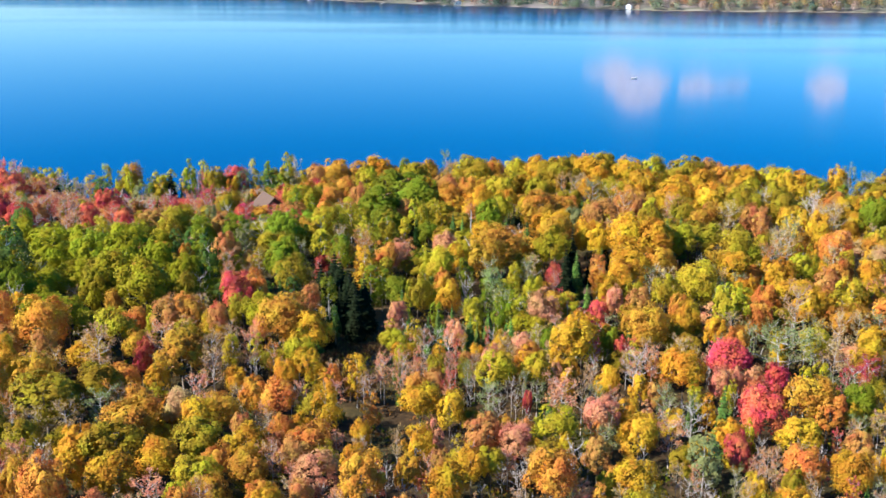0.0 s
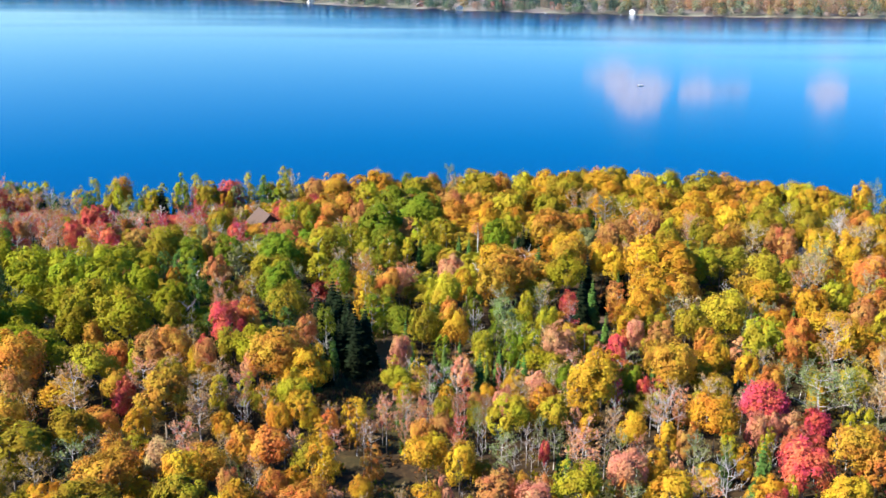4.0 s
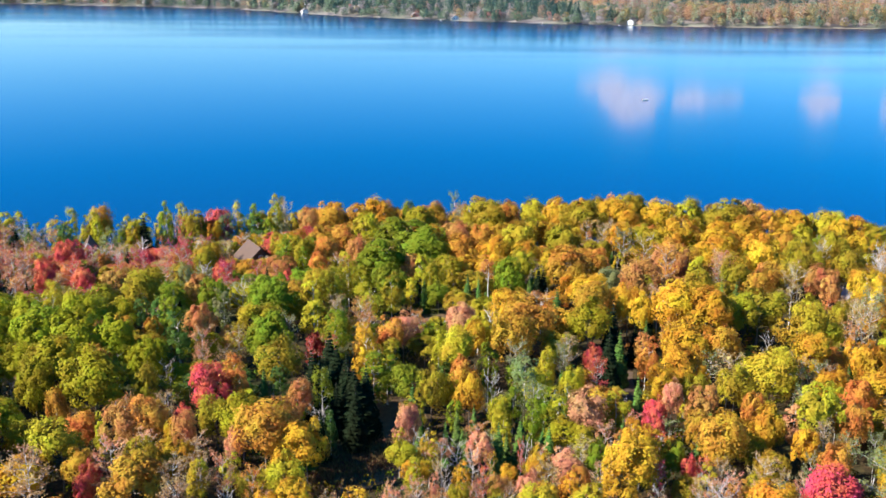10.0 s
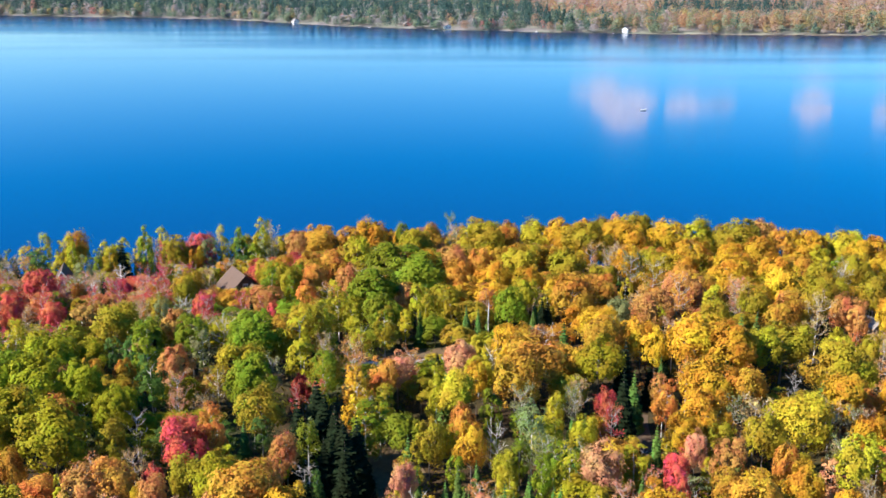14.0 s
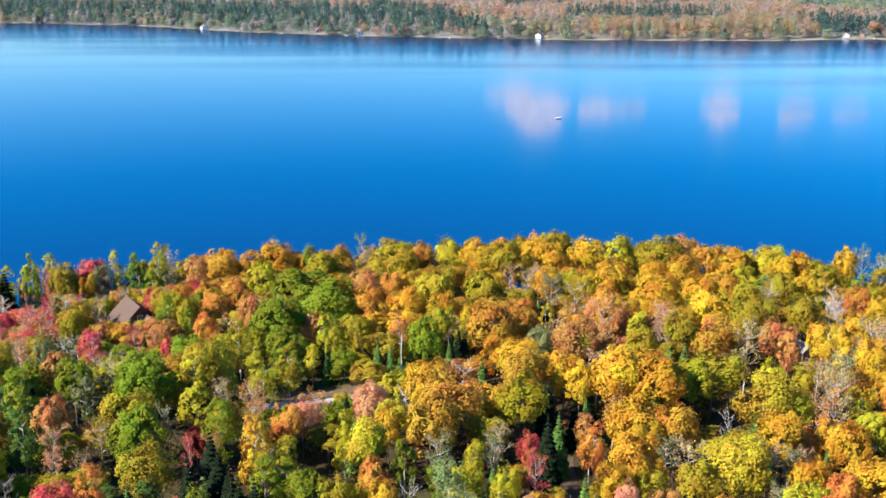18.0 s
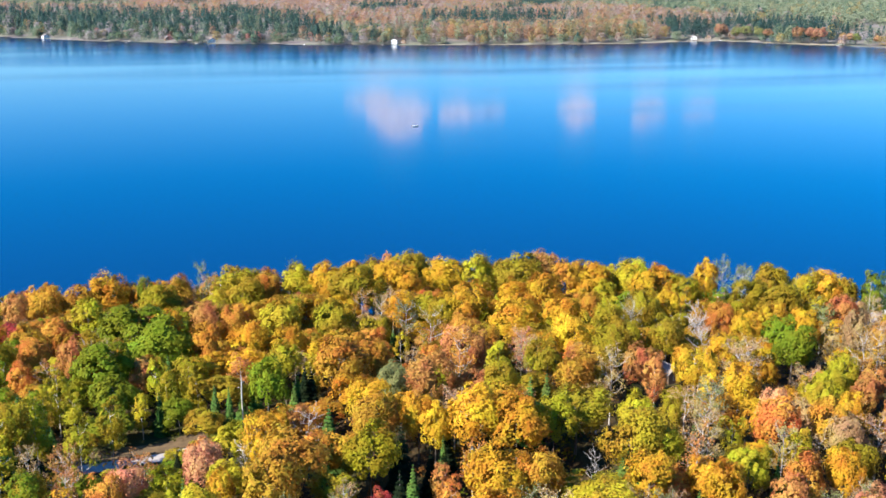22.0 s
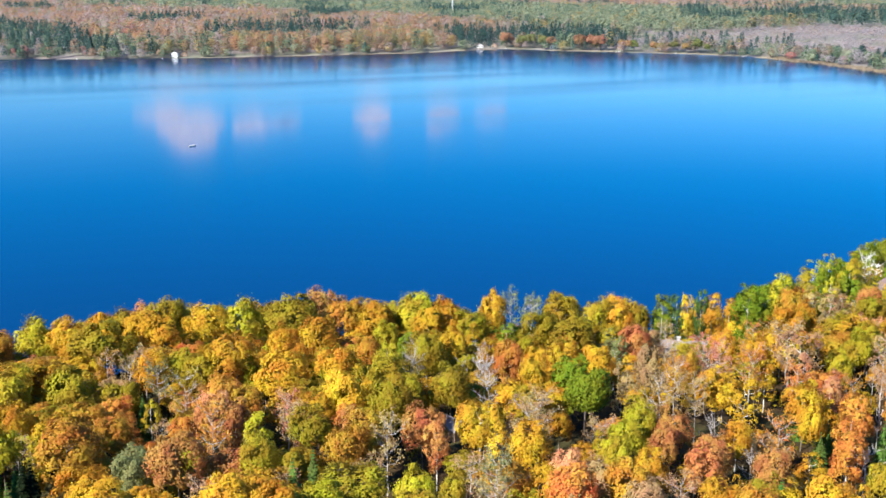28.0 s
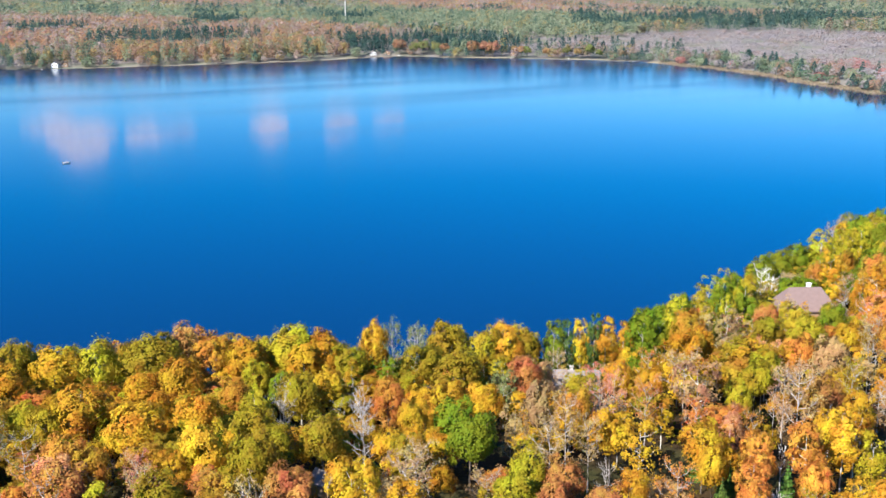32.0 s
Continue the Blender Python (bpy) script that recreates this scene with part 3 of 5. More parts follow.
plant("maple", "gold", [(51.0, 257.8, 10.1, 15.6), (43.6, 242.6, 9.4, 15.1), (40.7, 230.0, 7.9, 14.1), (3.0, 246.3, 5.2, 11.9), (10.5, 264.7, 6.7, 13.2), (26.7, 197.5, 6.8, 12.3), (35.2, 223.8, 5.5, 12.2), (48.3, 205.8, 6.2, 12.3), (65.2, 236.1, 7.3, 13.7), (64.7, 223.1, 5.9, 12.6), (111.9, 350.8, 8.5, 14.5), (126.7, 346.3, 6.2, 17.2), (113.3, 298.9, 6.2, 12.8), (129.2, 302.1, 6.7, 13.2), (94.2, 264.4, 7.3, 13.7), (90.4, 254.5, 5.0, 11.7), (95.6, 232.7, 5.5, 12.2), (75.1, 231.2, 7.1, 13.5), (183.8, 309.5, 7.6, 13.9), (189.5, 311.8, 6.5, 13.0)])
plant("maple", "gold", [(161.3, 304.0, 5.9, 12.6), (137.2, 274.2, 7.9, 14.1), (149.1, 264.7, 7.1, 13.6), (128.3, 257.8, 5.4, 12.2), (144.9, 257.7, 5.7, 12.4), (108.9, 252.5, 5.0, 11.8), (33.5, 366.6, 8.7, 14.6), (-22.8, 386.7, 10.4, 20.4), (123.9, 368.0, 9.2, 19.2), (134.2, 361.5, 6.6, 21.3), (-73.0, 368.1, 6.2, 14.1), (-28.1, 196.3, 3.5, 9.0), (29.1, 272.8, 7.4, 14.0), (101.3, 366.2, 8.0, 15.1), (76.8, 351.9, 7.4, 14.0), (70.9, 304.0, 6.0, 11.3), (75.8, 338.6, 7.0, 13.3), (220.7, 297.7, 6.8, 13.0), (121.2, 304.3, 7.6, 14.4), (106.8, 277.9, 4.7, 9.0)])
plant("maple", "gold", [(52.4, 266.2, 9.3, 13.2), (82.2, 196.5, 5.6, 10.6), (122.7, 314.2, 5.6, 10.7)])
plant("maple", "green", [(-53.1, 271.9, 7.1, 13.5), (20.6, 199.5, 3.5, 9.5), (32.0, 198.8, 3.5, 9.5), (114.7, 282.4, 8.2, 14.3), (-12.6, 373.0, 5.0, 15.5)])
plant("maple", "grey", [(35.0, 284.9, 5.7, 12.4), (36.8, 294.6, 5.7, 10.8)])
plant("maple", "lime", [(-35.5, 143.9, 6.5, 10.2), (-26.8, 190.5, 6.1, 11.3), (7.3, 150.3, 4.1, 8.5), (9.0, 180.1, 6.7, 11.2), (17.1, 183.0, 5.9, 10.7), (17.6, 159.1, 6.9, 10.5), (-62.0, 198.3, 7.3, 12.7), (-9.8, 202.6, 5.2, 7.9), (25.7, 374.8, 8.7, 14.7), (71.5, 367.5, 10.0, 15.5), (110.7, 355.8, 9.7, 15.7), (18.7, 339.9, 11.7, 16.5), (99.7, 346.4, 6.8, 13.3), (16.9, 307.9, 6.7, 13.2), (54.0, 279.1, 6.4, 13.0), (58.0, 259.7, 7.1, 13.5), (-0.9, 240.3, 7.0, 13.5), (19.2, 224.9, 4.9, 11.7), (6.3, 214.8, 3.6, 10.1), (54.7, 225.3, 9.0, 14.9)])
plant("maple", "lime", [(58.6, 209.9, 8.3, 14.0), (120.0, 344.7, 7.3, 13.7), (94.6, 327.7, 4.8, 11.6), (106.4, 257.3, 5.2, 12.0), (116.8, 267.5, 5.8, 12.5), (72.3, 259.4, 5.9, 12.5), (72.2, 246.6, 5.4, 12.1), (81.0, 235.7, 6.3, 12.9), (92.7, 242.5, 4.8, 11.5), (211.5, 302.1, 8.0, 14.2), (151.9, 302.8, 5.7, 11.0), (180.3, 285.2, 7.0, 13.5), (171.3, 280.2, 5.6, 12.3), (141.7, 237.5, 5.3, 12.0), (106.5, 261.2, 4.3, 11.1), (92.6, 325.6, 5.6, 12.3), (148.9, 336.0, 6.5, 16.7), (27.3, 391.8, 9.2, 18.9), (117.1, 372.4, 10.2, 20.0), (-68.7, 339.6, 4.8, 9.1)])
plant("maple", "lime", [(-2.0, 227.2, 4.0, 9.0), (4.5, 251.3, 6.0, 11.3), (16.3, 239.1, 4.4, 9.0), (108.2, 362.6, 7.9, 15.0), (56.4, 339.9, 6.9, 13.2), (224.1, 316.8, 7.2, 13.7), (112.1, 264.1, 6.2, 11.8), (-24.7, 348.8, 8.9, 16.8), (62.4, 351.8, 5.1, 9.7), (184.8, 287.9, 7.5, 14.3), (244.0, 324.1, 6.1, 9.8), (156.8, 309.8, 6.4, 8.8), (111.1, 367.0, 7.5, 14.2)])
plant("maple", "maroon", [(-28.6, 250.2, 3.8, 9.0)])
plant("maple", "moss", [(26.0, 253.1, 9.2, 15.0)])
plant("maple", "olive", [(-58.8, 175.2, 7.3, 11.3), (-65.3, 165.9, 10.4, 12.5), (-65.3, 155.7, 6.4, 10.1), (-49.4, 151.2, 9.4, 11.8), (-37.0, 154.9, 7.8, 10.9), (-21.4, 169.8, 5.5, 9.8), (-64.6, 319.5, 5.1, 11.9), (-68.1, 272.4, 10.2, 15.6), (-54.1, 218.1, 5.6, 12.2), (-33.3, 232.2, 7.8, 14.0), (-24.4, 252.9, 5.4, 12.1), (-5.4, 222.9, 5.6, 12.3), (-9.8, 363.5, 10.6, 15.9), (10.8, 366.0, 9.7, 15.3), (38.9, 360.2, 12.2, 16.8), (82.4, 364.8, 12.4, 16.9), (31.3, 336.9, 10.4, 15.8), (86.2, 306.9, 8.4, 14.5), (101.3, 325.3, 9.1, 14.9), (65.9, 288.0, 7.7, 14.0)])
plant("maple", "olive", [(47.7, 222.9, 6.0, 12.6), (67.3, 248.7, 9.7, 15.3), (140.3, 337.5, 9.1, 17.3), (159.1, 333.4, 6.3, 13.9), (87.3, 300.6, 6.2, 12.8), (95.4, 299.1, 7.4, 13.8), (132.8, 334.4, 8.6, 14.6), (132.5, 320.4, 10.7, 15.9), (77.9, 257.4, 4.9, 11.7), (208.9, 311.3, 7.1, 13.5), (138.2, 322.6, 7.2, 13.6), (45.0, 373.1, 8.3, 15.0), (149.4, 353.4, 9.7, 21.0), (169.5, 349.3, 6.7, 17.6), (-77.6, 367.5, 7.3, 16.7), (-73.1, 295.6, 5.9, 11.3), (-73.5, 280.6, 5.7, 10.7), (71.1, 382.3, 6.9, 13.0), (77.3, 381.2, 6.9, 13.0), (87.2, 377.6, 8.2, 15.5)])
plant("maple", "olive", [(81.6, 293.8, 7.6, 14.5), (-65.9, 326.7, 7.1, 13.4), (-20.0, 275.7, 4.4, 9.0)])
plant("maple", "orange", [(-28.1, 171.5, 6.5, 10.6), (-20.6, 155.4, 6.4, 10.1), (-19.8, 181.8, 3.1, 8.3), (63.7, 166.6, 5.7, 9.9), (53.8, 147.4, 6.0, 9.9), (-50.4, 206.4, 6.1, 12.3), (-39.6, 224.2, 4.7, 11.5), (-14.0, 249.9, 5.3, 12.0), (-34.6, 331.9, 7.6, 13.9), (8.4, 346.9, 7.7, 13.9), (0.4, 231.0, 4.4, 11.2), (48.6, 214.6, 3.9, 10.5), (63.2, 208.7, 5.6, 11.9), (55.5, 194.9, 5.1, 10.8), (114.8, 313.9, 6.5, 13.1), (92.9, 248.8, 7.8, 14.0), (87.7, 230.9, 6.3, 12.9), (269.9, 353.6, 5.2, 11.9), (224.2, 350.1, 4.1, 10.8), (200.4, 292.9, 7.6, 13.9)])
plant("maple", "orange", [(154.4, 257.7, 5.9, 12.6), (164.0, 256.2, 5.3, 12.0), (155.4, 246.3, 4.8, 11.6), (220.1, 345.6, 4.4, 11.2), (-93.8, 330.7, 4.1, 9.0), (-35.2, 317.2, 6.3, 12.0), (0.3, 266.5, 5.7, 9.0), (17.7, 259.5, 5.9, 11.3), (118.0, 362.7, 6.0, 11.5), (59.1, 321.1, 6.4, 12.2), (121.0, 326.1, 5.9, 11.2), (46.7, 307.8, 6.0, 11.3), (-55.3, 135.9, 7.1, 13.5), (15.4, 140.0, 6.9, 13.1), (68.1, 218.8, 6.0, 11.3), (36.6, 313.5, 6.1, 11.6), (55.8, 315.9, 8.0, 15.3), (73.1, 293.2, 5.7, 10.9)])
plant("maple", "red", [(-55.4, 187.9, 3.1, 8.6), (14.3, 172.0, 1.7, 7.6), (34.1, 196.4, 2.6, 8.6), (46.4, 157.2, 3.7, 8.2), (53.7, 169.7, 6.8, 10.7), (-101.3, 323.5, 7.2, 13.6), (-98.4, 295.7, 4.9, 11.7), (-87.1, 290.0, 5.3, 12.0), (-42.9, 219.7, 6.7, 13.1), (31.0, 208.5, 4.4, 10.8), (-109.6, 344.6, 5.3, 10.2), (-106.6, 317.9, 4.3, 9.0), (-92.1, 306.2, 4.4, 9.0), (-41.2, 303.0, 3.4, 9.0), (-103.6, 310.1, 5.6, 10.5), (-131.3, 346.6, 7.0, 13.4), (-46.0, 210.6, 4.2, 9.0), (-55.7, 191.4, 3.3, 9.0), (25.7, 242.3, 4.2, 9.0)])
plant("maple", "red", [(32.8, 217.3, 4.3, 9.0), (51.6, 163.1, 6.5, 12.4), (45.1, 151.5, 4.3, 9.0), (-56.9, 301.5, 5.9, 11.2)])
plant("maple", "rust", [(-74.5, 192.3, 4.9, 10.5), (-22.6, 151.5, 5.0, 9.2), (6.3, 158.0, 6.0, 9.9), (23.5, 151.2, 5.0, 9.2), (64.9, 154.9, 4.5, 8.8), (-54.1, 204.3, 5.8, 11.9), (-44.5, 204.2, 4.3, 10.6), (-52.2, 254.0, 6.8, 13.3), (-28.0, 216.8, 4.5, 11.2), (-42.8, 365.2, 6.5, 14.8), (91.0, 367.9, 8.5, 16.2), (41.8, 282.2, 8.6, 14.6), (53.5, 301.5, 9.3, 15.1), (82.0, 280.1, 6.4, 12.9), (39.9, 214.9, 5.7, 12.2), (146.2, 315.5, 7.0, 13.4), (83.6, 228.3, 5.3, 12.0), (222.2, 324.7, 5.8, 12.5), (147.9, 319.9, 6.0, 12.7), (182.2, 269.7, 6.7, 13.2)])
plant("maple", "rust", [(116.3, 259.6, 5.3, 12.0), (116.1, 248.8, 6.7, 13.2), (126.7, 246.4, 6.0, 12.7), (-44.9, 382.8, 6.9, 18.3), (96.0, 384.2, 8.9, 19.9), (-59.4, 324.6, 4.9, 9.2), (-115.1, 300.9, 6.3, 12.0), (-29.6, 211.1, 5.0, 9.5), (71.9, 287.3, 6.4, 12.2), (86.1, 285.2, 4.6, 9.0), (120.6, 264.3, 6.4, 12.1), (122.9, 255.5, 6.2, 11.8), (152.3, 327.6, 5.4, 10.2), (87.2, 288.4, 4.2, 9.0)])
plant("maple", "salmon", [(-18.8, 143.8, 6.4, 10.1), (11.4, 156.0, 5.1, 9.2), (25.8, 163.8, 5.8, 9.9), (-11.3, 255.5, 6.5, 11.0), (-36.2, 202.1, 3.1, 9.1), (-9.3, 210.1, 4.5, 11.0), (0.6, 255.7, 6.5, 13.0), (20.4, 213.6, 6.4, 12.8), (36.3, 220.5, 3.9, 10.7), (1.3, 271.0, 4.4, 7.4), (53.6, 311.2, 7.1, 13.5), (0.4, 262.8, 6.2, 10.4), (97.0, 257.0, 6.0, 11.5), (94.6, 377.8, 6.5, 12.3)])
plant("maple", "tan", [(-44.0, 168.0, 6.5, 10.4), (101.9, 243.3, 5.9, 12.5), (202.2, 287.0, 7.5, 13.8), (151.0, 317.6, 5.1, 11.8), (137.1, 295.1, 6.4, 13.0)])
plant("maple", "yellow", [(56.2, 157.5, 6.5, 10.2), (78.2, 189.4, 5.4, 10.7), (-46.9, 205.1, 2.3, 8.9), (59.0, 346.0, 5.6, 12.3), (90.9, 279.5, 5.4, 12.1), (38.7, 264.3, 5.9, 12.6), (1.2, 221.4, 5.5, 12.2), (74.6, 236.5, 5.3, 12.1), (154.1, 334.7, 7.8, 16.0), (164.0, 297.2, 5.8, 12.5), (171.1, 258.0, 6.3, 12.9), (94.1, 279.4, 5.1, 11.8), (163.8, 350.2, 8.3, 19.7), (12.8, 275.4, 5.7, 10.8), (77.2, 304.7, 8.0, 15.2), (176.3, 318.5, 5.2, 9.8), (183.9, 337.6, 5.5, 10.4)])
plant("oak", "green", [(70.5, 171.2, 5.9, 9.9), (-40.0, 267.5, 9.7, 14.9), (-37.7, 248.0, 8.4, 14.1), (-14.7, 338.8, 16.3, 17.9), (-18.9, 310.6, 12.1, 16.3), (-8.1, 324.5, 12.4, 16.5), (12.6, 294.9, 7.9, 13.7), (185.4, 327.2, 6.7, 15.9), (196.3, 334.2, 7.0, 15.6), (202.2, 335.0, 6.6, 15.4), (224.5, 357.3, 5.7, 16.5), (253.5, 368.7, 8.6, 15.2), (268.3, 374.1, 10.8, 17.6), (279.5, 378.0, 9.2, 17.2), (292.6, 382.8, 9.5, 16.6), (225.5, 335.7, 6.9, 13.0), (230.3, 311.8, 7.2, 13.2), (204.5, 350.6, 7.5, 16.8), (211.8, 352.8, 7.7, 16.1), (219.8, 355.4, 7.2, 15.6)])
plant("oak", "green", [(-42.0, 278.8, 7.5, 12.1), (118.0, 288.1, 6.6, 10.6), (119.3, 295.5, 8.1, 13.0), (193.7, 340.9, 6.1, 9.8), (203.6, 340.5, 7.8, 12.5)])
plant("oak", "moss", [(-76.0, 254.5, 10.1, 15.2), (-79.7, 242.3, 9.7, 14.9), (-72.6, 241.3, 10.6, 15.4), (-66.4, 242.8, 8.5, 14.1), (-72.7, 226.8, 10.0, 15.1), (-62.5, 217.6, 11.2, 15.7), (-73.6, 220.0, 7.8, 13.6), (-57.6, 233.5, 7.0, 13.1), (-77.8, 262.5, 10.7, 12.8), (-86.2, 229.0, 9.5, 11.4), (-90.9, 245.6, 11.2, 13.5)])
plant("spruce", "black", [(19.8, 295.8, 3.8, 11.6), (19.6, 293.8, 4.2, 12.0), (-129.1, 357.3, 7.6, 15.9), (-92.6, 364.5, 8.1, 16.7), (-106.1, 293.5, 3.7, 9.8), (-99.8, 288.1, 3.6, 9.5), (-104.8, 284.6, 3.9, 10.4), (-16.8, 222.9, 5.2, 12.2), (-20.0, 222.6, 5.2, 12.2), (-18.1, 214.8, 4.5, 12.1), (-21.7, 219.3, 3.9, 10.3), (-23.4, 210.0, 3.0, 8.8), (-3.7, 268.7, 3.1, 6.1), (-47.6, 311.4, 3.2, 8.8), (36.0, 255.4, 3.3, 8.8), (31.2, 254.7, 5.3, 14.1), (27.6, 236.0, 5.6, 14.8), (20.9, 294.6, 4.3, 11.5), (40.6, 263.8, 3.1, 8.8), (-20.5, 225.5, 5.4, 13.5)])
# spruces added here and last above to shade the clearing and broaden the stand
plant("spruce", "black", [(-22.5, 229.0, 8.4, 13.5), (-24.5, 237.0, 7.0, 13.5), (-18.8, 221.0, 8.0, 12.2), (-26.5, 226.0, 7.0, 13.5)])
plant("spruce", "deep", [(47.7, 167.1, 3.0, 8.3), (2.8, 291.6, 3.0, 10.5), (5.3, 291.3, 2.5, 9.8), (36.6, 202.2, 2.4, 9.1), (31.1, 224.5, 2.9, 10.3), (70.6, 230.6, 2.6, 9.9), (87.1, 237.8, 2.4, 9.6), (141.2, 251.5, 3.0, 10.4), (2.7, 289.6, 3.3, 10.9), (5.3, 290.0, 2.8, 10.1), (30.8, 223.3, 3.1, 6.5), (70.1, 229.5, 2.8, 10.2), (-125.3, 358.4, 7.4, 16.7), (-7.2, 215.8, 2.1, 8.0), (-1.0, 216.0, 2.3, 8.0), (1.9, 217.2, 2.3, 8.0), (-3.0, 211.2, 2.3, 8.0), (6.9, 207.6, 2.2, 8.0), (5.1, 286.9, 2.8, 8.0), (10.5, 300.9, 3.3, 9.7)])
plant("spruce", "deep", [(18.6, 299.0, 3.3, 9.7), (31.2, 245.1, 3.9, 11.4), (39.4, 261.3, 2.1, 8.0), (150.5, 259.7, 2.6, 8.0), (153.2, 249.9, 3.9, 11.2), (46.0, 165.2, 4.3, 12.3), (5.4, 205.0, 3.6, 10.5), (9.1, 207.5, 3.7, 10.6), (13.6, 206.4, 3.3, 9.5), (17.2, 289.5, 3.5, 10.2), (73.5, 237.3, 2.8, 8.1), (147.0, 257.7, 2.8, 8.0)])
plant("thin", "crimson", [(28.3, 192.3, 3.3, 9.4), (71.0, 175.6, 6.0, 11.0), (-80.1, 316.5, 4.3, 11.6), (-70.0, 313.2, 6.7, 13.9), (-53.8, 290.6, 5.3, 12.7), (-74.3, 338.3, 5.8, 12.7), (-50.6, 315.3, 4.5, 10.0), (76.2, 182.5, 4.4, 9.6)])
plant("thin", "gold", [(3.7, 196.5, 2.1, 9.0)])
plant("thin", "grey", [(-55.9, 165.3, 6.5, 10.9), (7.6, 168.3, 5.4, 10.2), (61.1, 186.1, 11.3, 14.2), (-34.1, 252.1, 4.3, 11.6), (1.0, 373.9, 5.0, 17.1), (46.7, 335.0, 7.5, 14.5), (19.2, 236.3, 4.0, 11.3), (130.2, 343.9, 6.2, 17.6), (134.4, 341.2, 6.2, 16.1), (142.7, 356.7, 6.6, 19.8), (67.8, 192.2, 5.4, 11.8), (83.2, 253.7, 6.8, 15.1)])
plant("thin", "olive", [(50.5, 325.0, 8.7, 15.4), (-43.6, 248.8, 4.9, 10.8), (194.4, 274.0, 5.9, 13.0)])
plant("thin", "orange", [(-31.1, 188.6, 4.0, 10.0), (-87.4, 365.7, 5.2, 9.8), (-128.5, 335.4, 7.1, 15.5), (-117.8, 359.6, 5.6, 12.7), (-9.6, 214.1, 3.8, 9.0), (49.4, 292.0, 7.4, 16.2), (42.0, 251.6, 4.8, 10.5), (98.1, 280.0, 3.7, 9.0), (161.7, 266.6, 5.3, 11.6), (133.0, 252.1, 6.3, 13.9), (169.3, 304.2, 6.0, 13.3)])
plant("thin", "red", [(1.3, 178.3, 2.9, 8.3), (-85.9, 314.5, 3.4, 10.6), (-29.1, 245.3, 2.5, 9.4), (-25.0, 241.7, 3.7, 10.9), (24.3, 227.4, 4.8, 12.1), (-81.2, 366.8, 6.7, 15.2), (-125.3, 347.7, 2.9, 9.0), (-110.9, 307.1, 4.8, 10.6), (-44.9, 225.6, 4.7, 10.3), (-27.9, 222.4, 3.7, 9.0), (2.4, 192.0, 2.1, 9.0), (8.7, 201.2, 1.4, 9.0), (-45.7, 312.8, 2.2, 9.0)])
plant("thin", "rust", [(-18.9, 250.6, 5.3, 12.6), (38.5, 349.2, 6.2, 13.5), (74.8, 240.3, 6.5, 13.7), (151.7, 283.0, 6.6, 13.8), (-19.7, 255.9, 6.1, 13.4), (-9.0, 260.8, 4.8, 9.8)])
plant("thin", "salmon", [(-41.8, 174.5, 4.8, 10.0), (-25.4, 148.2, 4.9, 9.6), (-10.6, 183.7, 3.9, 9.6), (19.9, 168.6, 7.3, 11.5), (35.5, 156.9, 5.2, 9.8), (144.7, 287.5, 6.4, 13.6), (63.8, 291.3, 5.5, 12.8), (-122.5, 333.9, 7.3, 16.2), (-101.4, 291.7, 6.0, 13.3), (-78.5, 331.6, 5.0, 11.1), (-49.4, 241.0, 3.6, 9.0), (-11.4, 186.4, 2.4, 9.0), (1.1, 185.7, 2.5, 9.0), (64.8, 302.2, 5.9, 12.9), (154.9, 296.5, 5.7, 12.5), (-101.2, 284.9, 7.7, 16.9)])
plant("thin", "tan", [(-62.4, 185.8, 8.2, 13.1), (-60.6, 161.6, 5.6, 10.1), (-58.3, 144.4, 5.1, 9.7), (-40.9, 182.3, 5.9, 11.3), (23.5, 171.0, 4.6, 9.7), (71.2, 185.8, 7.3, 12.5), (-68.1, 291.4, 5.2, 12.5), (64.0, 295.5, 5.5, 12.9), (73.9, 275.0, 7.4, 14.4), (96.4, 268.9, 8.5, 15.3), (78.9, 247.1, 7.5, 14.5), (89.4, 240.7, 5.2, 12.6), (179.6, 277.0, 6.8, 14.0), (123.4, 271.9, 7.5, 14.5), (131.5, 272.5, 5.8, 13.1), (102.2, 277.1, 6.4, 13.6), (-114.1, 336.3, 6.6, 14.6), (20.2, 240.5, 5.0, 11.1), (169.9, 264.5, 8.5, 18.7), (70.0, 205.6, 7.1, 15.6)])
plant("thin", "tan", [(131.8, 279.5, 6.7, 14.8), (166.5, 289.8, 9.7, 16.1), (221.0, 293.0, 5.8, 12.7), (173.9, 271.3, 3.9, 9.0)])
plant("white", "white", [(-91.4, 357.2, 5.0, 9.6), (-91.7, 334.6, 3.1, 9.0), (-69.6, 369.6, 5.4, 12.2), (7.0, 264.6, 3.8, 9.0), (160.2, 258.1, 2.4, 9.0), (260.2, 360.9, 5.2, 11.4), (111.9, 322.0, 3.2, 9.0)])

plant("white", "white", [(245.0, 350.0, 6.0, 16.0), (253.5, 329.0, 4.5, 8.5)])
plant("thin", "rust", [(250.5, 329.5, 4.4, 8.0), (241.0, 347.5, 5.0, 12.0)])

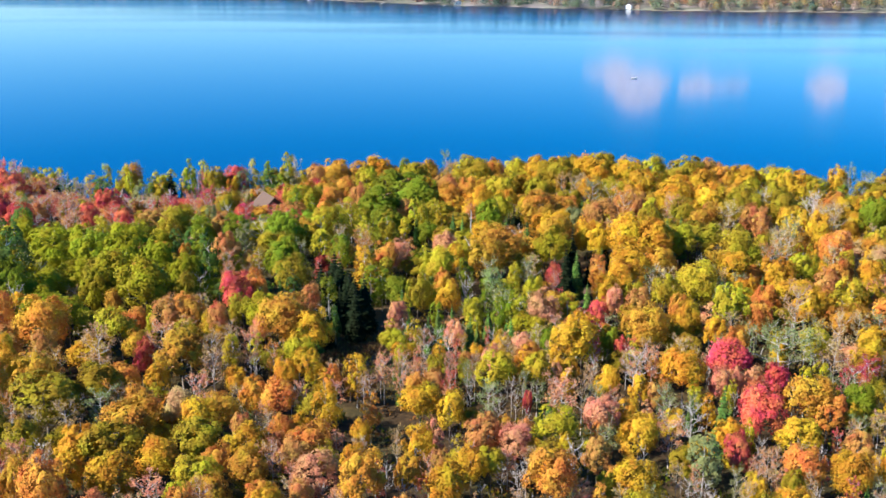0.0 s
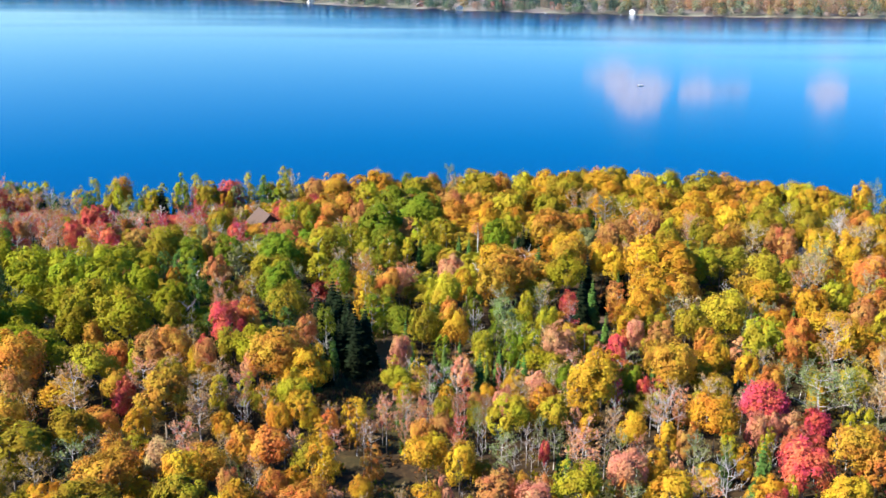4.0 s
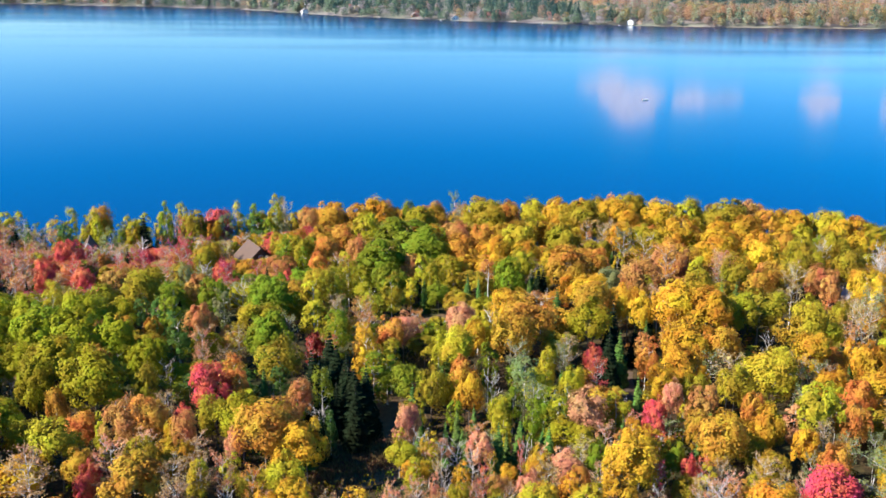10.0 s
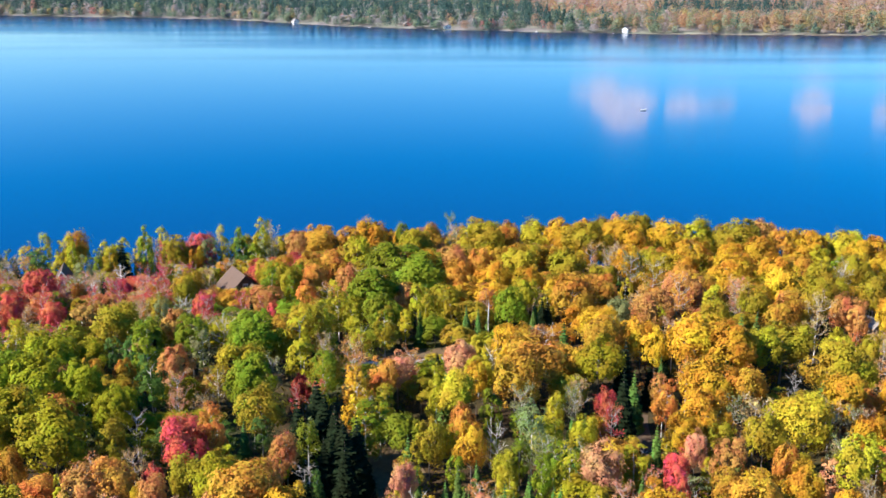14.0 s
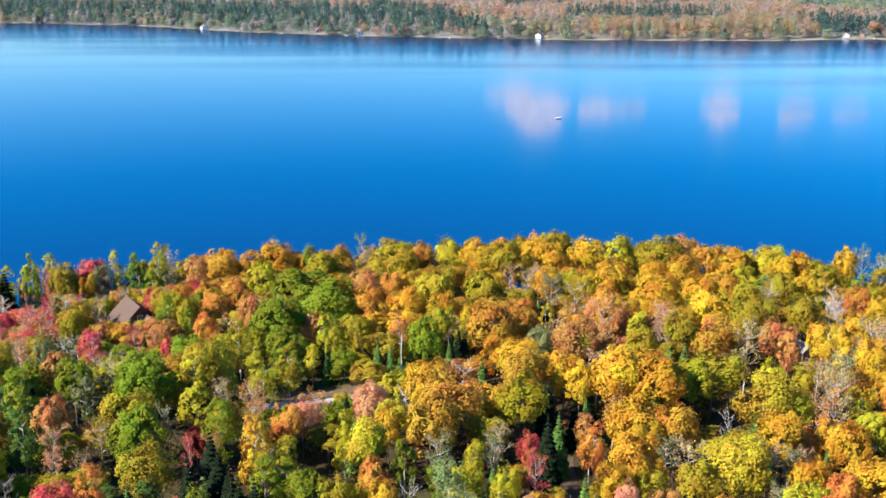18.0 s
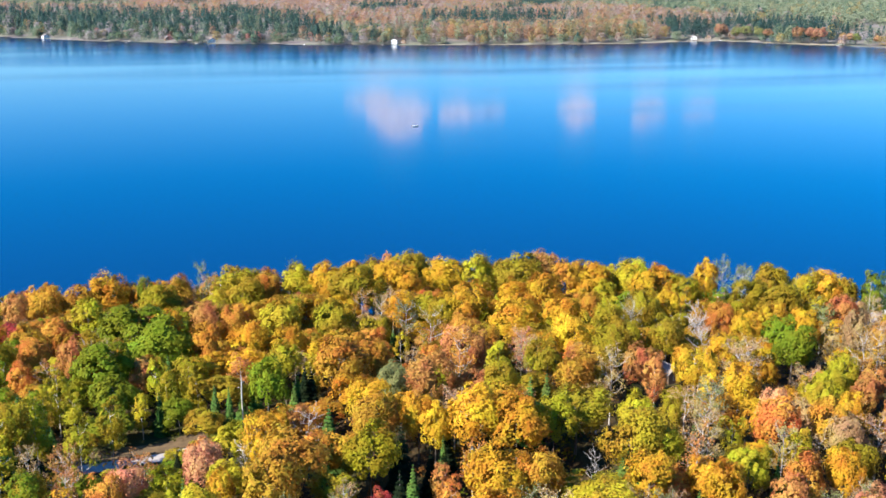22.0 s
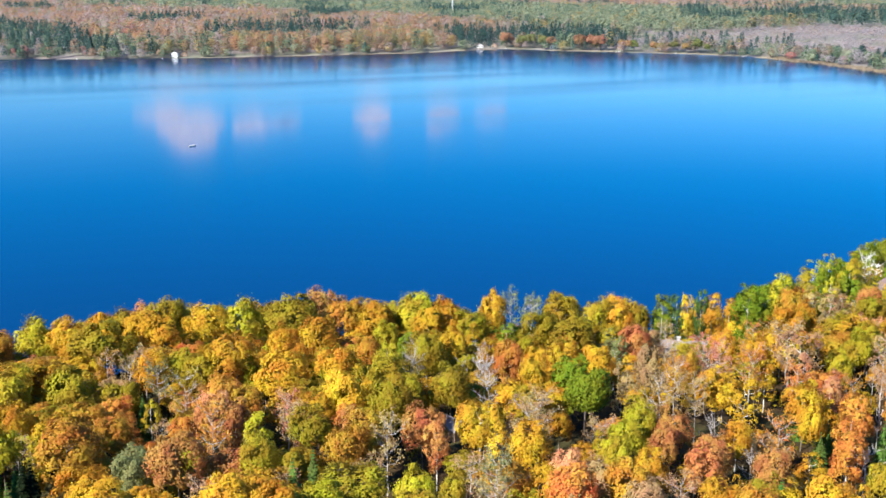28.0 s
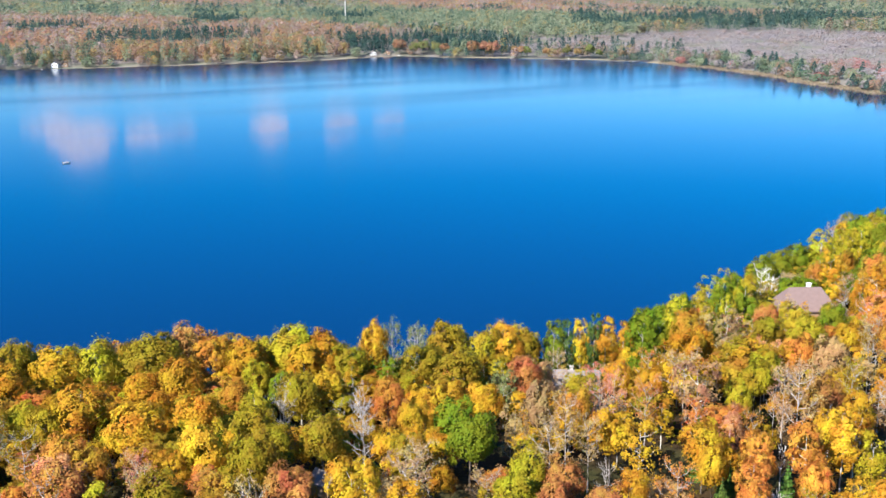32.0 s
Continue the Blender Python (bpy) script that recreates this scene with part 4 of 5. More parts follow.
# ---------------------------------------------------------------- the rest of the near forest
WEST_ZONES = [
    # centre, reach, kinds and colours with weights
    ((-112, 322), (40, 26), {"maple red": 1.6, "thin red": 1.2, "thin crimson": 1.6, "thin salmon": 3, "thin tan": 2.5, "birch grey": 1, "bare grey": 3.5, "maple rust": 1.3, "aspen olive": 1, "spruce black": 0.8, "maple orange": 0.6}),
    ((-115, 362), (50, 14), {"aspen lime": 4, "spruce deep": 2, "aspen green": 2, "birch lime": 2, "maple gold": 1, "bare grey": 1.5, "thin tan": 1, "spruce black": 1, "maple orange": 0.6}),
    ((-72, 245), (45, 34), {"oak moss": 5, "maple moss": 3, "maple olive": 2, "oak green": 2, "aspen deep": 1, "birch green": 1, "thin tan": 1, "maple rust": 1, "aspen lime": 1, "bare grey": 0.7}),
    ((-60, 300), (30, 20), {"maple olive": 3, "thin tan": 2, "bare grey": 1.5, "aspen green": 2, "maple rust": 2, "birch grey": 1.5, "thin salmon": 1.5, "maple green": 2, "maple orange": 1}),
    ((-52, 345), (40, 28), {"thin tan": 1.5, "birch grey": 2, "maple amber": 2, "aspen lime": 2, "thin rust": 1, "maple orange": 1, "aspen green": 2, "bare grey": 2, "maple red": 1}),
]
MIDDLE_ZONES = [
    # centre, reach, kinds and colours with weights
    ((-15, 290), (26, 28), {"oak green": 3, "aspen lime": 3, "maple olive": 3, "spruce deep": 2, "maple amber": 1, "birch lime": 1}),
    ((10, 345), (48, 36), {"maple amber": 4, "maple gold": 5, "maple olive": 5, "maple orange": 0.9, "maple rust": 0.7, "thin tan": 0.5, "maple lime": 1}),
    ((75, 340), (48, 45), {"maple gold": 7, "maple amber": 4, "maple olive": 6, "maple lime": 2, "maple orange": 0.7, "thin tan": 0.6, "maple rust": 0.7, "bare grey": 0.3, "maple tan": 1}),
    ((60, 250), (45, 35), {"maple gold": 6, "maple amber": 4, "maple lime": 2, "maple olive": 3, "maple orange": 1, "maple rust": 0.7, "thin tan": 0.5, "spruce deep": 0.6}),
    ((8, 228), (25, 22), {"spruce deep": 2, "aspen lime": 2, "thin grey": 1, "maple gold": 2, "maple salmon": 2, "aspen green": 2, "bare grey": 1}),
    ((-45, 165), (38, 36), {"maple orange": 3, "maple amber": 4, "maple olive": 4, "maple gold": 2.5, "maple rust": 4, "thin salmon": 5, "thin rust": 5, "aspen lime": 1, "thin tan": 6, "bare grey": 5, "maple red": 0.7}),
]
EAST_ZONES = [
    # centre, reach, kinds and colours with weights
    ((25, 165), (40, 34), {"maple gold": 3, "thin salmon": 6, "bare grey": 8, "thin tan": 6, "aspen salmon": 1.5, "aspen gold": 2, "aspen orange": 1.5, "spruce deep": 1.5, "maple orange": 1, "aspen lime": 2, "maple olive": 2, "thin grey": 2.2, "thin red": 1, "maple rust": 0.7}),
    ((75, 195), (28, 34), {"thin grey": 3.3, "maple olive": 2, "maple gold": 2, "thin tan": 3.3, "maple orange": 1.5, "maple salmon": 1, "aspen lime": 1}),
    ((140, 275), (45, 38), {"birch tan": 1.5, "birch gold": 1.5, "spruce black": 0.4, "maple gold": 5, "maple amber": 3, "thin tan": 2, "aspen gold": 2, "maple orange": 1.2, "maple tan": 1.5, "bare grey": 1, "maple olive": 2, "thin olive": 0.5, "spruce deep": 0.5}),
    ((215, 300), (60, 45), {"birch gold": 1.5, "birch tan": 1.5, "thin salmon": 1, "thin tan": 2, "maple amber": 3, "aspen gold": 3, "maple lime": 2, "thin orange": 1.5, "maple orange": 2, "thin olive": 1.5, "bare grey": 1.5, "birch lime": 1}),
    ((200, 342), (90, 14), {"oak green": 5, "aspen lime": 4, "aspen green": 3, "maple olive": 1, "spruce deep": 1}),
    ((280, 365), (50, 22), {"aspen lime": 4, "oak green": 3, "thin tan": 1, "aspen gold": 1, "birch lime": 2}),
]
ZONES = WEST_ZONES + MIDDLE_ZONES + EAST_ZONES


def choose_tree(x, y, r):
    weights = [math.exp(-(((x - c[0]) / s[0]) ** 2 + ((y - c[1]) / s[1]) ** 2)) + 1e-6 for c, s, _ in ZONES]
    zone = ZONES[r.choice(len(ZONES), p=np.array(weights) / sum(weights))][2]
    keys = list(zone)
    p = np.array([zone[k] for k in keys], float)
    return keys[r.choice(len(keys), p=p / p.sum())].split()


# kept clear of trees: centre, half sizes
CLEARINGS = [((-17, 208), (8, 8)), ((-12.5, 223), (2.4, 8)), ((-9, 247), (4, 5)), ((-40, 243), (5, 5)), ((-11, 283), (12, 3.2)), ((6, 292), (9, 4.0)), ((-6, 289), (9, 3.5)), ((32.5, 242), (3, 6)), ((-58.5, 346), (8, 8)),
             ((-106, 350), (6, 6)), ((164, 321), (8, 7)), ((249, 336), (13, 10)), ((95, 297), (4, 4))]

# dark gaps between the crowns, where trunks show: narrow ones and wide ones
NARROW_GAPS = [(63.8, 334.3), (89.5, 327.1), (207.9, 294.2), (154.4, 320.7), (13.3, 306)]
WIDE_GAPS = [(123.5, 288.6), (110.2, 282.2), (146.6, 270.5), (137.7, 278.4), (94, 292.5), (159, 260.6), (35.7, 256.9)]
CLEARINGS += [(g, (3, 4)) for g in NARROW_GAPS] + [(g, (4.5, 6)) for g in WIDE_GAPS]

# low young growth: centre, half sizes, greatest height
LOW = [((-12, 274), (14, 7), 3.5), ((-27, 286), (9, 5), 4.5), ((6, 281), (7, 8), 4.0), ((-17, 195), (9, 8), 3.0), ((-14, 221), (5, 8), 3.0), ((32.5, 232), (4, 7), 3.5)]
# what shows above the trees before it: place, height, width
OPEN_VIEW = [(-58, 346.5, 14.8, 11.0), (-105.6, 352, 16.0, 7.0), (249, 336, 19.8, 12.0), (164, 321, 21.3, 7.0), (7.7, 294, 20.0, 3.0), (-11, 283, 17.2, 9.0), (95, 297, 20.0, 3.0), (-17.5, 205, 17.6, 9.0), (-13, 230, 17.8, 4.0), (-17, 215, 20.0, 8.0), (-9, 249, 19.0, 5.0), (32, 241, 18.0, 3.0)]
OPEN_VIEW += [(x, y, 21, 4) for x, y in NARROW_GAPS] + [(x, y, 19.3, 7) for x, y in WIDE_GAPS]
STANDOUT = np.array([(x, y, height(x, y) + 0.64 * t, w) for x, y, w, t in PLANTED] + OPEN_VIEW)
EYES = np.where(STANDOUT[:, :1] > 100, (25.0, 128.0), np.where(STANDOUT[:, 1:2] < 230, (-1.0, 22.0), (-3.0, 72.0)))


def tallest(x, y, z, width):
    """How high a tree may grow without hiding those that stand out behind it."""
    a = STANDOUT[:, :2] - EYES
    p = np.array((x, y)) - EYES
    s = (p * a).sum(1) / (a * a).sum(1)
    side = np.abs(p[:, 0] * a[:, 1] - p[:, 1] * a[:, 0]) / np.sqrt((a * a).sum(1))
    line = 100 + s * (STANDOUT[:, 2] - 0.12 * STANDOUT[:, 3] - 100)
    hides = (s > 0.4) & (s < 0.997) & (side < 0.40 * (width + STANDOUT[:, 3]))
    return float((line[hides] - z).min()) if hides.any() else 99.0


def is_clear(x, y):
    return any(((x - c[0]) / h[0]) ** 2 + ((y - c[1]) / h[1]) ** 2 < 1 for c, h in CLEARINGS)


def wooded(x, y):
    """Where the near forest can be seen, with some room to spare."""
    left = x > -0.43 * y - 6
    right = x < 0.43 * y + 4 or (x - 31) < 1.21 * (y - 137) + 14
    return left and right and y > 118 and x < 352


def fill_forest():
    r = np.random.default_rng(5)
    cell, grid = 9.0, {}
    for x, y, w, _ in PLANTED:
        grid.setdefault((int(x // cell), int(y // cell)), []).append((x, y, w))
    xs, ys = r.uniform(-175, 352, 21000), r.uniform(118, 396, 21000)
    gaps, zs = shore_gap(xs, ys)[0], ground_height(xs, ys)
    for x, y, gap, z in zip(xs, ys, gaps, zs):
        if gap < 5 or not wooded(x, y) or is_clear(x, y) or value_noise(x / 7.5, y / 7.5, 77) > (0.76 if x > 100 and y < 320 else 0.79 if gap > 60 else 2):
            continue
        kind, colour = choose_tree(x, y, r)
        young = float(smooth((225 - y) / 70)) * (1 if x < 95 else 0.3)
        width = {"maple": 8.8, "oak": 9.8, "aspen": 5.6, "birch": 6.2, "spruce": 3.8, "thin": 6.4, "bare": 5.6}[kind] * (1 - 0.24 * young) * (r.uniform(0.82, 1.36) if x > 0 and y > 240 else r.uniform(0.66, 1.25))
        tall = {"maple": 15.2, "oak": 15.4, "aspen": 15.0, "birch": 14.6, "spruce": 11.5, "thin": 13.5, "bare": 12.5}[kind] * (1 - 0.22 * young) * (r.uniform(0.90, 1.08) if x > 0 and y > 240 else r.uniform(0.82, 1.12))
        slight = float(smooth((236 - y) / 40) * smooth((x + 42) / 22) * smooth((85 - x) / 15))
        width, tall = width * (1 - 0.34 * slight), tall * (1 - 0.28 * slight)
        if gap < 60:
            tall *= 1.04 + 0.04 * float(smooth((x - 20) / 40)) + 0.26 * float(smooth((-20 - x) / 40) * smooth((45 - gap) / 20))
        for c, h, most in LOW:
            if ((x - c[0]) / h[0]) ** 2 + ((y - c[1]) / h[1]) ** 2 < 1:
                k = min(1, most / tall)
                tall, width = tall * k, width * (0.35 + 0.65 * k)
        if x < -25 and 8 < gap < 34:
            tall = max(tall, r.uniform(15.0, 19.0) - z)   # the wooded bank above the water
        if x > 110 and gap < 34:
            tall = min(max(tall, r.uniform(21.0, 24.0) - z), 20.0)
        most = tallest(x, y, z, width)
        if most < 5.5:
            continue
        if most < tall:
            tall, width = most, width * (0.7 + 0.3 * most / tall)
        ci, cj = int(x // cell), int(y // cell)
        close = (0.21 if x < -25 else 0.27) if gap < 60 else 0.35
        if any((x - a) ** 2 + (y - b) ** 2 < (close * (width + w)) ** 2 for i in (-1, 0, 1) for j in (-1, 0, 1) for a, b, w in grid.get((ci + i, cj + j), ())):
            continue
        grid.setdefault((ci, cj), []).append((x, y, width))
        tree(kind, colour, x, y, width, tall, z)


fill_forest()


def undergrowth():
    """Shrubs and saplings under the trees."""
    r = np.random.default_rng(9)
    n = 8500
    x, y = r.uniform(-175, 352, n), r.uniform(118, 396, n)
    keep = np.array([wooded(a, b) and not is_clear(a, b) for a, b in zip(x, y)])
    gap, _ = shore_gap(x, y)
    keep &= (gap > 2) & ((x < 70) | (r.uniform(0, 1, n) < 0.5))
    x, y = x[keep], y[keep]
    n, per = len(x), 32
    z, rad, tall = ground_height(x, y), r.uniform(0.8, 2.0, n), r.uniform(0.8, 4.5, n)
    ids = np.repeat(np.arange(n), per)
    dirs = unit(r.normal(size=(len(ids), 3)) + (0, 0, 0.5))
    pos = np.stack([x, y, z], -1)[ids] + dirs * np.stack([rad, rad, tall * 0.5], -1)[ids] + np.stack([0 * x, 0 * x, tall * 0.5], -1)[ids]
    v, q = leaf_sprays(pos, unit(dirs + 0.6 * r.normal(size=dirs.shape)), np.full(len(ids), 0.34), r)
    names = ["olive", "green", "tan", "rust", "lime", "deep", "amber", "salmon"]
    # leaf tints cut to 0.45: shade under the crowns is put into the colour
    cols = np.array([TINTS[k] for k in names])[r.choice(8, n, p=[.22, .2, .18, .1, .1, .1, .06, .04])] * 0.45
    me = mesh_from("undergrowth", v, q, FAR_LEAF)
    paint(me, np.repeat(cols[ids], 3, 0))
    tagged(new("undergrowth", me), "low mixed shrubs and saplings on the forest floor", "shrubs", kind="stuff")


def paint(me, colours):
    at = me.attributes.new("tint", "FLOAT_COLOR", "POINT")
    at.data.foreach_set("color", np.c_[colours, np.ones(len(colours))].astype(np.float32).ravel())


undergrowth()

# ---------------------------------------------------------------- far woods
# leaf tints paled, greyed and blued: distance haze is mixed into these colours
HAZED_TINTS = {"pine": (0.052, 0.102, 0.092), "green": (0.135, 0.190, 0.122), "gold": (0.33, 0.255, 0.110), "orange": (0.38, 0.215, 0.125), "rust": (0.30, 0.205, 0.150),
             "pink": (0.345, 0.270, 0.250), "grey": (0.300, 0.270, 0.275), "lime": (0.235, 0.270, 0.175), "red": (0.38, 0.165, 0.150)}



SHORE_OPEN = [(704, 1510, 6.55), (742, 1450, 4.59), (897, 1263, 4.5), (717, 1492, 4.69), (725, 1479, 5.21), (848, 1338, 4.5), (735, 1462, 5.18), (754, 1434, 4.5), (821, 1368, 4.5), (855, 1328, 4.5), (873, 1301, 4.95), (880, 1291, 4.5), (768, 1421, 6), (780, 1410, 5.45), (788, 1402, 6), (815, 1374, 4.5), (810, 1380, 4.5), (838, 1349, 4.5), (865, 1316, 4.5), (254, 1536, 11), (266, 1540, 11), (20, 1622, 11), (-38, 1668, 11), (-210, 1775, 11), (690, 1522, 11), (668, 1520, 11), (752, 1462, 11), (820, 1400, 11)]


def far_woods(name, label, lo, hi, step, leaves, seed, band, leaf):
    """Woods on land at a range of distances from the middle of the walk."""
    r = np.random.default_rng(seed)
    area = (hi * hi - lo * lo) * 0.5 * radians(100)
    n = int(area / step ** 2)
    dist = np.sqrt(r.uniform(lo * lo, hi * hi, n))
    az = r.uniform(radians(-38), radians(62), n)
    x, y = 10 + np.sin(az) * dist, 90 + np.cos(az) * dist
    gap, near = shore_gap(x, y)
    keep = (gap > 1.5) & ~near & (gap >= band[0]) & (gap < band[1])
    for cx, cy, reach in SHORE_OPEN:   # round the cottages and the trees that stand alone, and down to the water
        keep &= (x - cx) ** 2 + (y - cy) ** 2 > reach ** 2
        keep &= ((x - cx + 0.5 * (cx - 27) / 100) ** 2 + (y - cy + 10) ** 2 > reach ** 2) | (reach < 6)
    x, y, gap = x[keep], y[keep], gap[keep]
    n = len(x)
    big, small, c = value_noise(x / 150, y / 230, 3), value_noise(x / 55, y / 80, 4), r.uniform(0, 1, n)

    def mixed(where, shares):
        """Give the trees of a stretch their kinds by share."""
        pick = r.choice(len(shares), n, p=np.array(list(shares.values()), float) / sum(shares.values()))
        kinds[where] = np.array(list(shares), dtype=object)[pick][where]

    kinds = np.array(["lime"] * n, dtype=object)
    every = np.ones(n, bool)
    mixed(every, {"lime": 5, "green": 4, "pink": 2, "rust": 2, "gold": 2, "pine": 1})
    mixed(big > 0.58, {"green": 4, "lime": 7, "pine": 0.5, "gold": 1})
    mixed((big < 0.40), {"pink": 4, "orange": 3, "rust": 4, "gold": 1, "lime": 1})
    mixed((gap > 150) & (gap < 480) & (x < 560), {"pink": 4, "orange": 4, "rust": 3, "lime": 1.5, "gold": 1, "red": 0.6})
    mixed((small > 0.80) & (gap > 250), {"pine": 9, "green": 1})
    mixed((gap < 300 + 60 * (small - 0.5)) & (x < 215 - 0.25 * gap), {"pine": 14, "green": 3, "grey": 0.7, "rust": 0.4})
    mixed((gap < 45) & (x < 215), {"pine": 3, "green": 6, "grey": 3, "gold": 0.8, "rust": 1.2, "red": 0.3})
    mixed((gap < 150) & (x >= 215) & (x < 330), {"green": 4, "rust": 3, "gold": 2, "lime": 2, "pink": 2, "pine": 1})
    mixed((gap < 170) & (x >= 330) & (x < 640), {"orange": 6, "gold": 4, "rust": 4, "lime": 2, "green": 1.5, "pink": 0.7})
    mixed((gap < 22) & (x >= 330) & (x < 640), {"green": 3, "rust": 3, "lime": 2, "gold": 2, "pine": 1.5, "pink": 1})
    mixed(((x - 455) / 130) ** 2 + ((y - 1725) / 75) ** 2 < 1, {"pine": 1})
    mixed((gap < 150) & (x >= 640) & (x < 1000) & (y > 1180), {"pine": 12, "green": 1})
    mixed((gap < 28) & (x >= 690) & (x < 960) & (y > 1180), {"rust": 3, "green": 4, "pink": 2, "lime": 2, "pine": 2, "gold": 1})
    wet = (x > 840) & (y < 1500) & (gap > 55) & (gap < 520)
    bay = (gap <= 60) & (x > 820) & (y <= 1200)
    mixed(bay, {"green": 5, "lime": 3, "grey": 3, "rust": 2, "pine": 2, "pink": 1, "red": 0.5})
    mixed(wet, {"grey": 6, "pink": 2, "rust": 0.6})
    mixed(((x - 995) / 50) ** 2 + ((y - 990) / 45) ** 2 < 1, {"red": 3, "pink": 2, "rust": 1})
    stand = (((x - 1450) / 330) ** 2 + ((y - 1620) / 170) ** 2 < 1) & (small < 0.62)
    mixed(stand, {"pine": 9, "green": 2})
    wet &= ~stand
    cols = np.array([HAZED_TINTS[k] for k in kinds]) * r.uniform(0.88, 1.12, (n, 1))
    con = kinds == "pine"
    size = np.maximum(step * 1.05, 11.5)
    wide = np.where(con, 0.80, 0.88) * size * r.uniform(0.7, 1.25, n)
    tall = np.where(con, 25, 20) * r.uniform(0.75, 1.2, n) * np.where(gap < 14, 0.62, np.where((gap < 32) & (x < 215), 0.65, 1.0))
    tall = tall * np.where(wet, 0.33, np.where(bay, 0.7, 1))
    wide = wide * np.where(wet, 1.35, 1)
    ids = np.repeat(np.arange(n), leaves)
    u = r.uniform(0, 1, len(ids)) ** 0.75
    dirs = unit(r.normal(size=(len(ids), 3)) + (0, 0, 0.25))
    prof = np.where(con[ids], 1.05 - u * 0.95, np.sin(np.pi * np.clip(0.12 + 0.8 * u, 0, 1)) ** 0.6)
    flat = unit(dirs * (1, 1, 0))
    pos = np.stack([x, y, ground_height(x, y)], -1)[ids] + flat * (prof * wide[ids] * 0.5)[:, None]
    pos[:, 2] += tall[ids] * (0.14 + 0.84 * u)
    nor = unit(flat * 0.4 + np.stack([0 * u, 0 * u, 0.6 + 0.4 * u], -1) + 0.12 * r.normal(size=flat.shape))
    v, q = leaf_sprays(pos, nor, np.minimum(wide[ids] * leaf, 5.0) * np.where(wet[ids], 0.42, 1), r)
    me = mesh_from(name, v, q, FAR_LEAF)
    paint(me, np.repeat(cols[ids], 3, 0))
    tagged(new(name, me), label, "forest", kind="stuff")


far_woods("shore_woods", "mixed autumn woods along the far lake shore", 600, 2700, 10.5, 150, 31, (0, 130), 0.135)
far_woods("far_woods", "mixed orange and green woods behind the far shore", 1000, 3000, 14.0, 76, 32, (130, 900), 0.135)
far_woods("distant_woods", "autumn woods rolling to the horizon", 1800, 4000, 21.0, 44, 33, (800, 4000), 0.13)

# ---------------------------------------------------------------- houses, road, docks and boats
WOOD_DARK = plain("dark_stained_boards", (0.075, 0.045, 0.030), (0.14, 0.085, 0.055), 5)
WOOD_TAN = plain("tan_log_siding", (0.30, 0.20, 0.13), (0.22, 0.14, 0.09), 5)
ROOF_BROWN = plain("brown_shingles", (0.105, 0.066, 0.047), (0.070, 0.044, 0.032), 9)
ROOF_MAUVE = plain("weathered_brown_shingles", (0.205, 0.145, 0.135), (0.155, 0.108, 0.10), 9)
ROOF_GREY = plain("pale_grey_shingles", (0.25, 0.215, 0.205), (0.19, 0.165, 0.155), 9)
WHITE_PAINT = plain("white_paint", (0.80, 0.79, 0.76), (0.66, 0.65, 0.62), 3, 0.6)
STONE = plain("chimney_stone", (0.50, 0.47, 0.44), (0.36, 0.33, 0.30), 4)
GLASS = Mat("window_glass").surface((0.02, 0.03, 0.04), 0.05, 0, None, 0.8)
ALU = plain("dull_aluminium", (0.60, 0.61, 0.62), (0.48, 0.49, 0.50), 6, 0.4, 0.1, 0.5, 0.6)
GRAVEL = plain("gravel_road", (0.40, 0.36, 0.34), (0.29, 0.26, 0.24), 2.5, 0.95, 0.5)
EARTH = plain("dark_earth", (0.11, 0.072, 0.045), (0.06, 0.040, 0.025), 2.0, 0.95, 0.5)
DRY_GRASS = plain("dry_grass", (0.15, 0.098, 0.046), (0.080, 0.050, 0.026), 0.8, 0.95, 0.6)
SAND = plain("pale_shore", (0.29, 0.25, 0.17), (0.21, 0.18, 0.12), 0.6, 0.95, 0.4)


def box(bm, cx, cy, cz, sx, sy, sz, bevel=0.0):
    m = Matrix.Translation((cx, cy, cz)) @ Matrix.Diagonal((sx, sy, sz, 1))
    vs = bmesh.ops.create_cube(bm, size=1.0, matrix=m)["verts"]
    if bevel:
        bmesh.ops.bevel(bm, geom=[e for e in bm.edges if e.verts[0] in vs], offset=bevel, segments=1, affect="EDGES")


def part(name, bm, material, parent, label=""):
    me = bpy.data.meshes.new(name)
    bm.normal_update()
    bm.to_mesh(me)
    bm.free()
    me.materials.append(material)
    ob = new(name, me)
    ob.parent = parent
    if label:
        tagged(ob, label)
    return ob


def prism(bm, pts, y0, y1):
    """A solid from an outline in x, z drawn between two y."""
    a = [bm.verts.new((x, y0, z)) for x, z in pts]
    c = [bm.verts.new((x, y1, z)) for x, z in pts]
    bm.faces.new(a[::-1])
    bm.faces.new(c)
    for i in range(len(pts)):
        j = (i + 1) % len(pts)
        bm.faces.new((a[i], a[j], c[j], c[i]))
    bmesh.ops.recalc_face_normals(bm, faces=bm.faces)


def gable_block(house, w, d, eave, peak, wall, roof, y=0.0, x=0.0, over=0.6):
    """Walls with gables facing -y and +y, and the two slopes of a roof."""
    bm = bmesh.new()
    prism(bm, [(x - w / 2, -0.6), (x + w / 2, -0.6), (x + w / 2, eave), (x, peak - 0.15), (x - w / 2, eave)], y - d / 2, y + d / 2)
    part("wall", bm, wall, house)
    rise = (peak - eave) / (w / 2)
    for s in (-1, 1):
        bm = bmesh.new()
        e = w / 2 + over
        pts = [(x, peak + 0.05), (x + s * e, peak - rise * e + 0.05), (x + s * e, peak - rise * e + 0.27), (x, peak + 0.30)]
        prism(bm, pts, y - d / 2 - over, y + d / 2 + over)
        part("roof_slope", bm, roof, house)


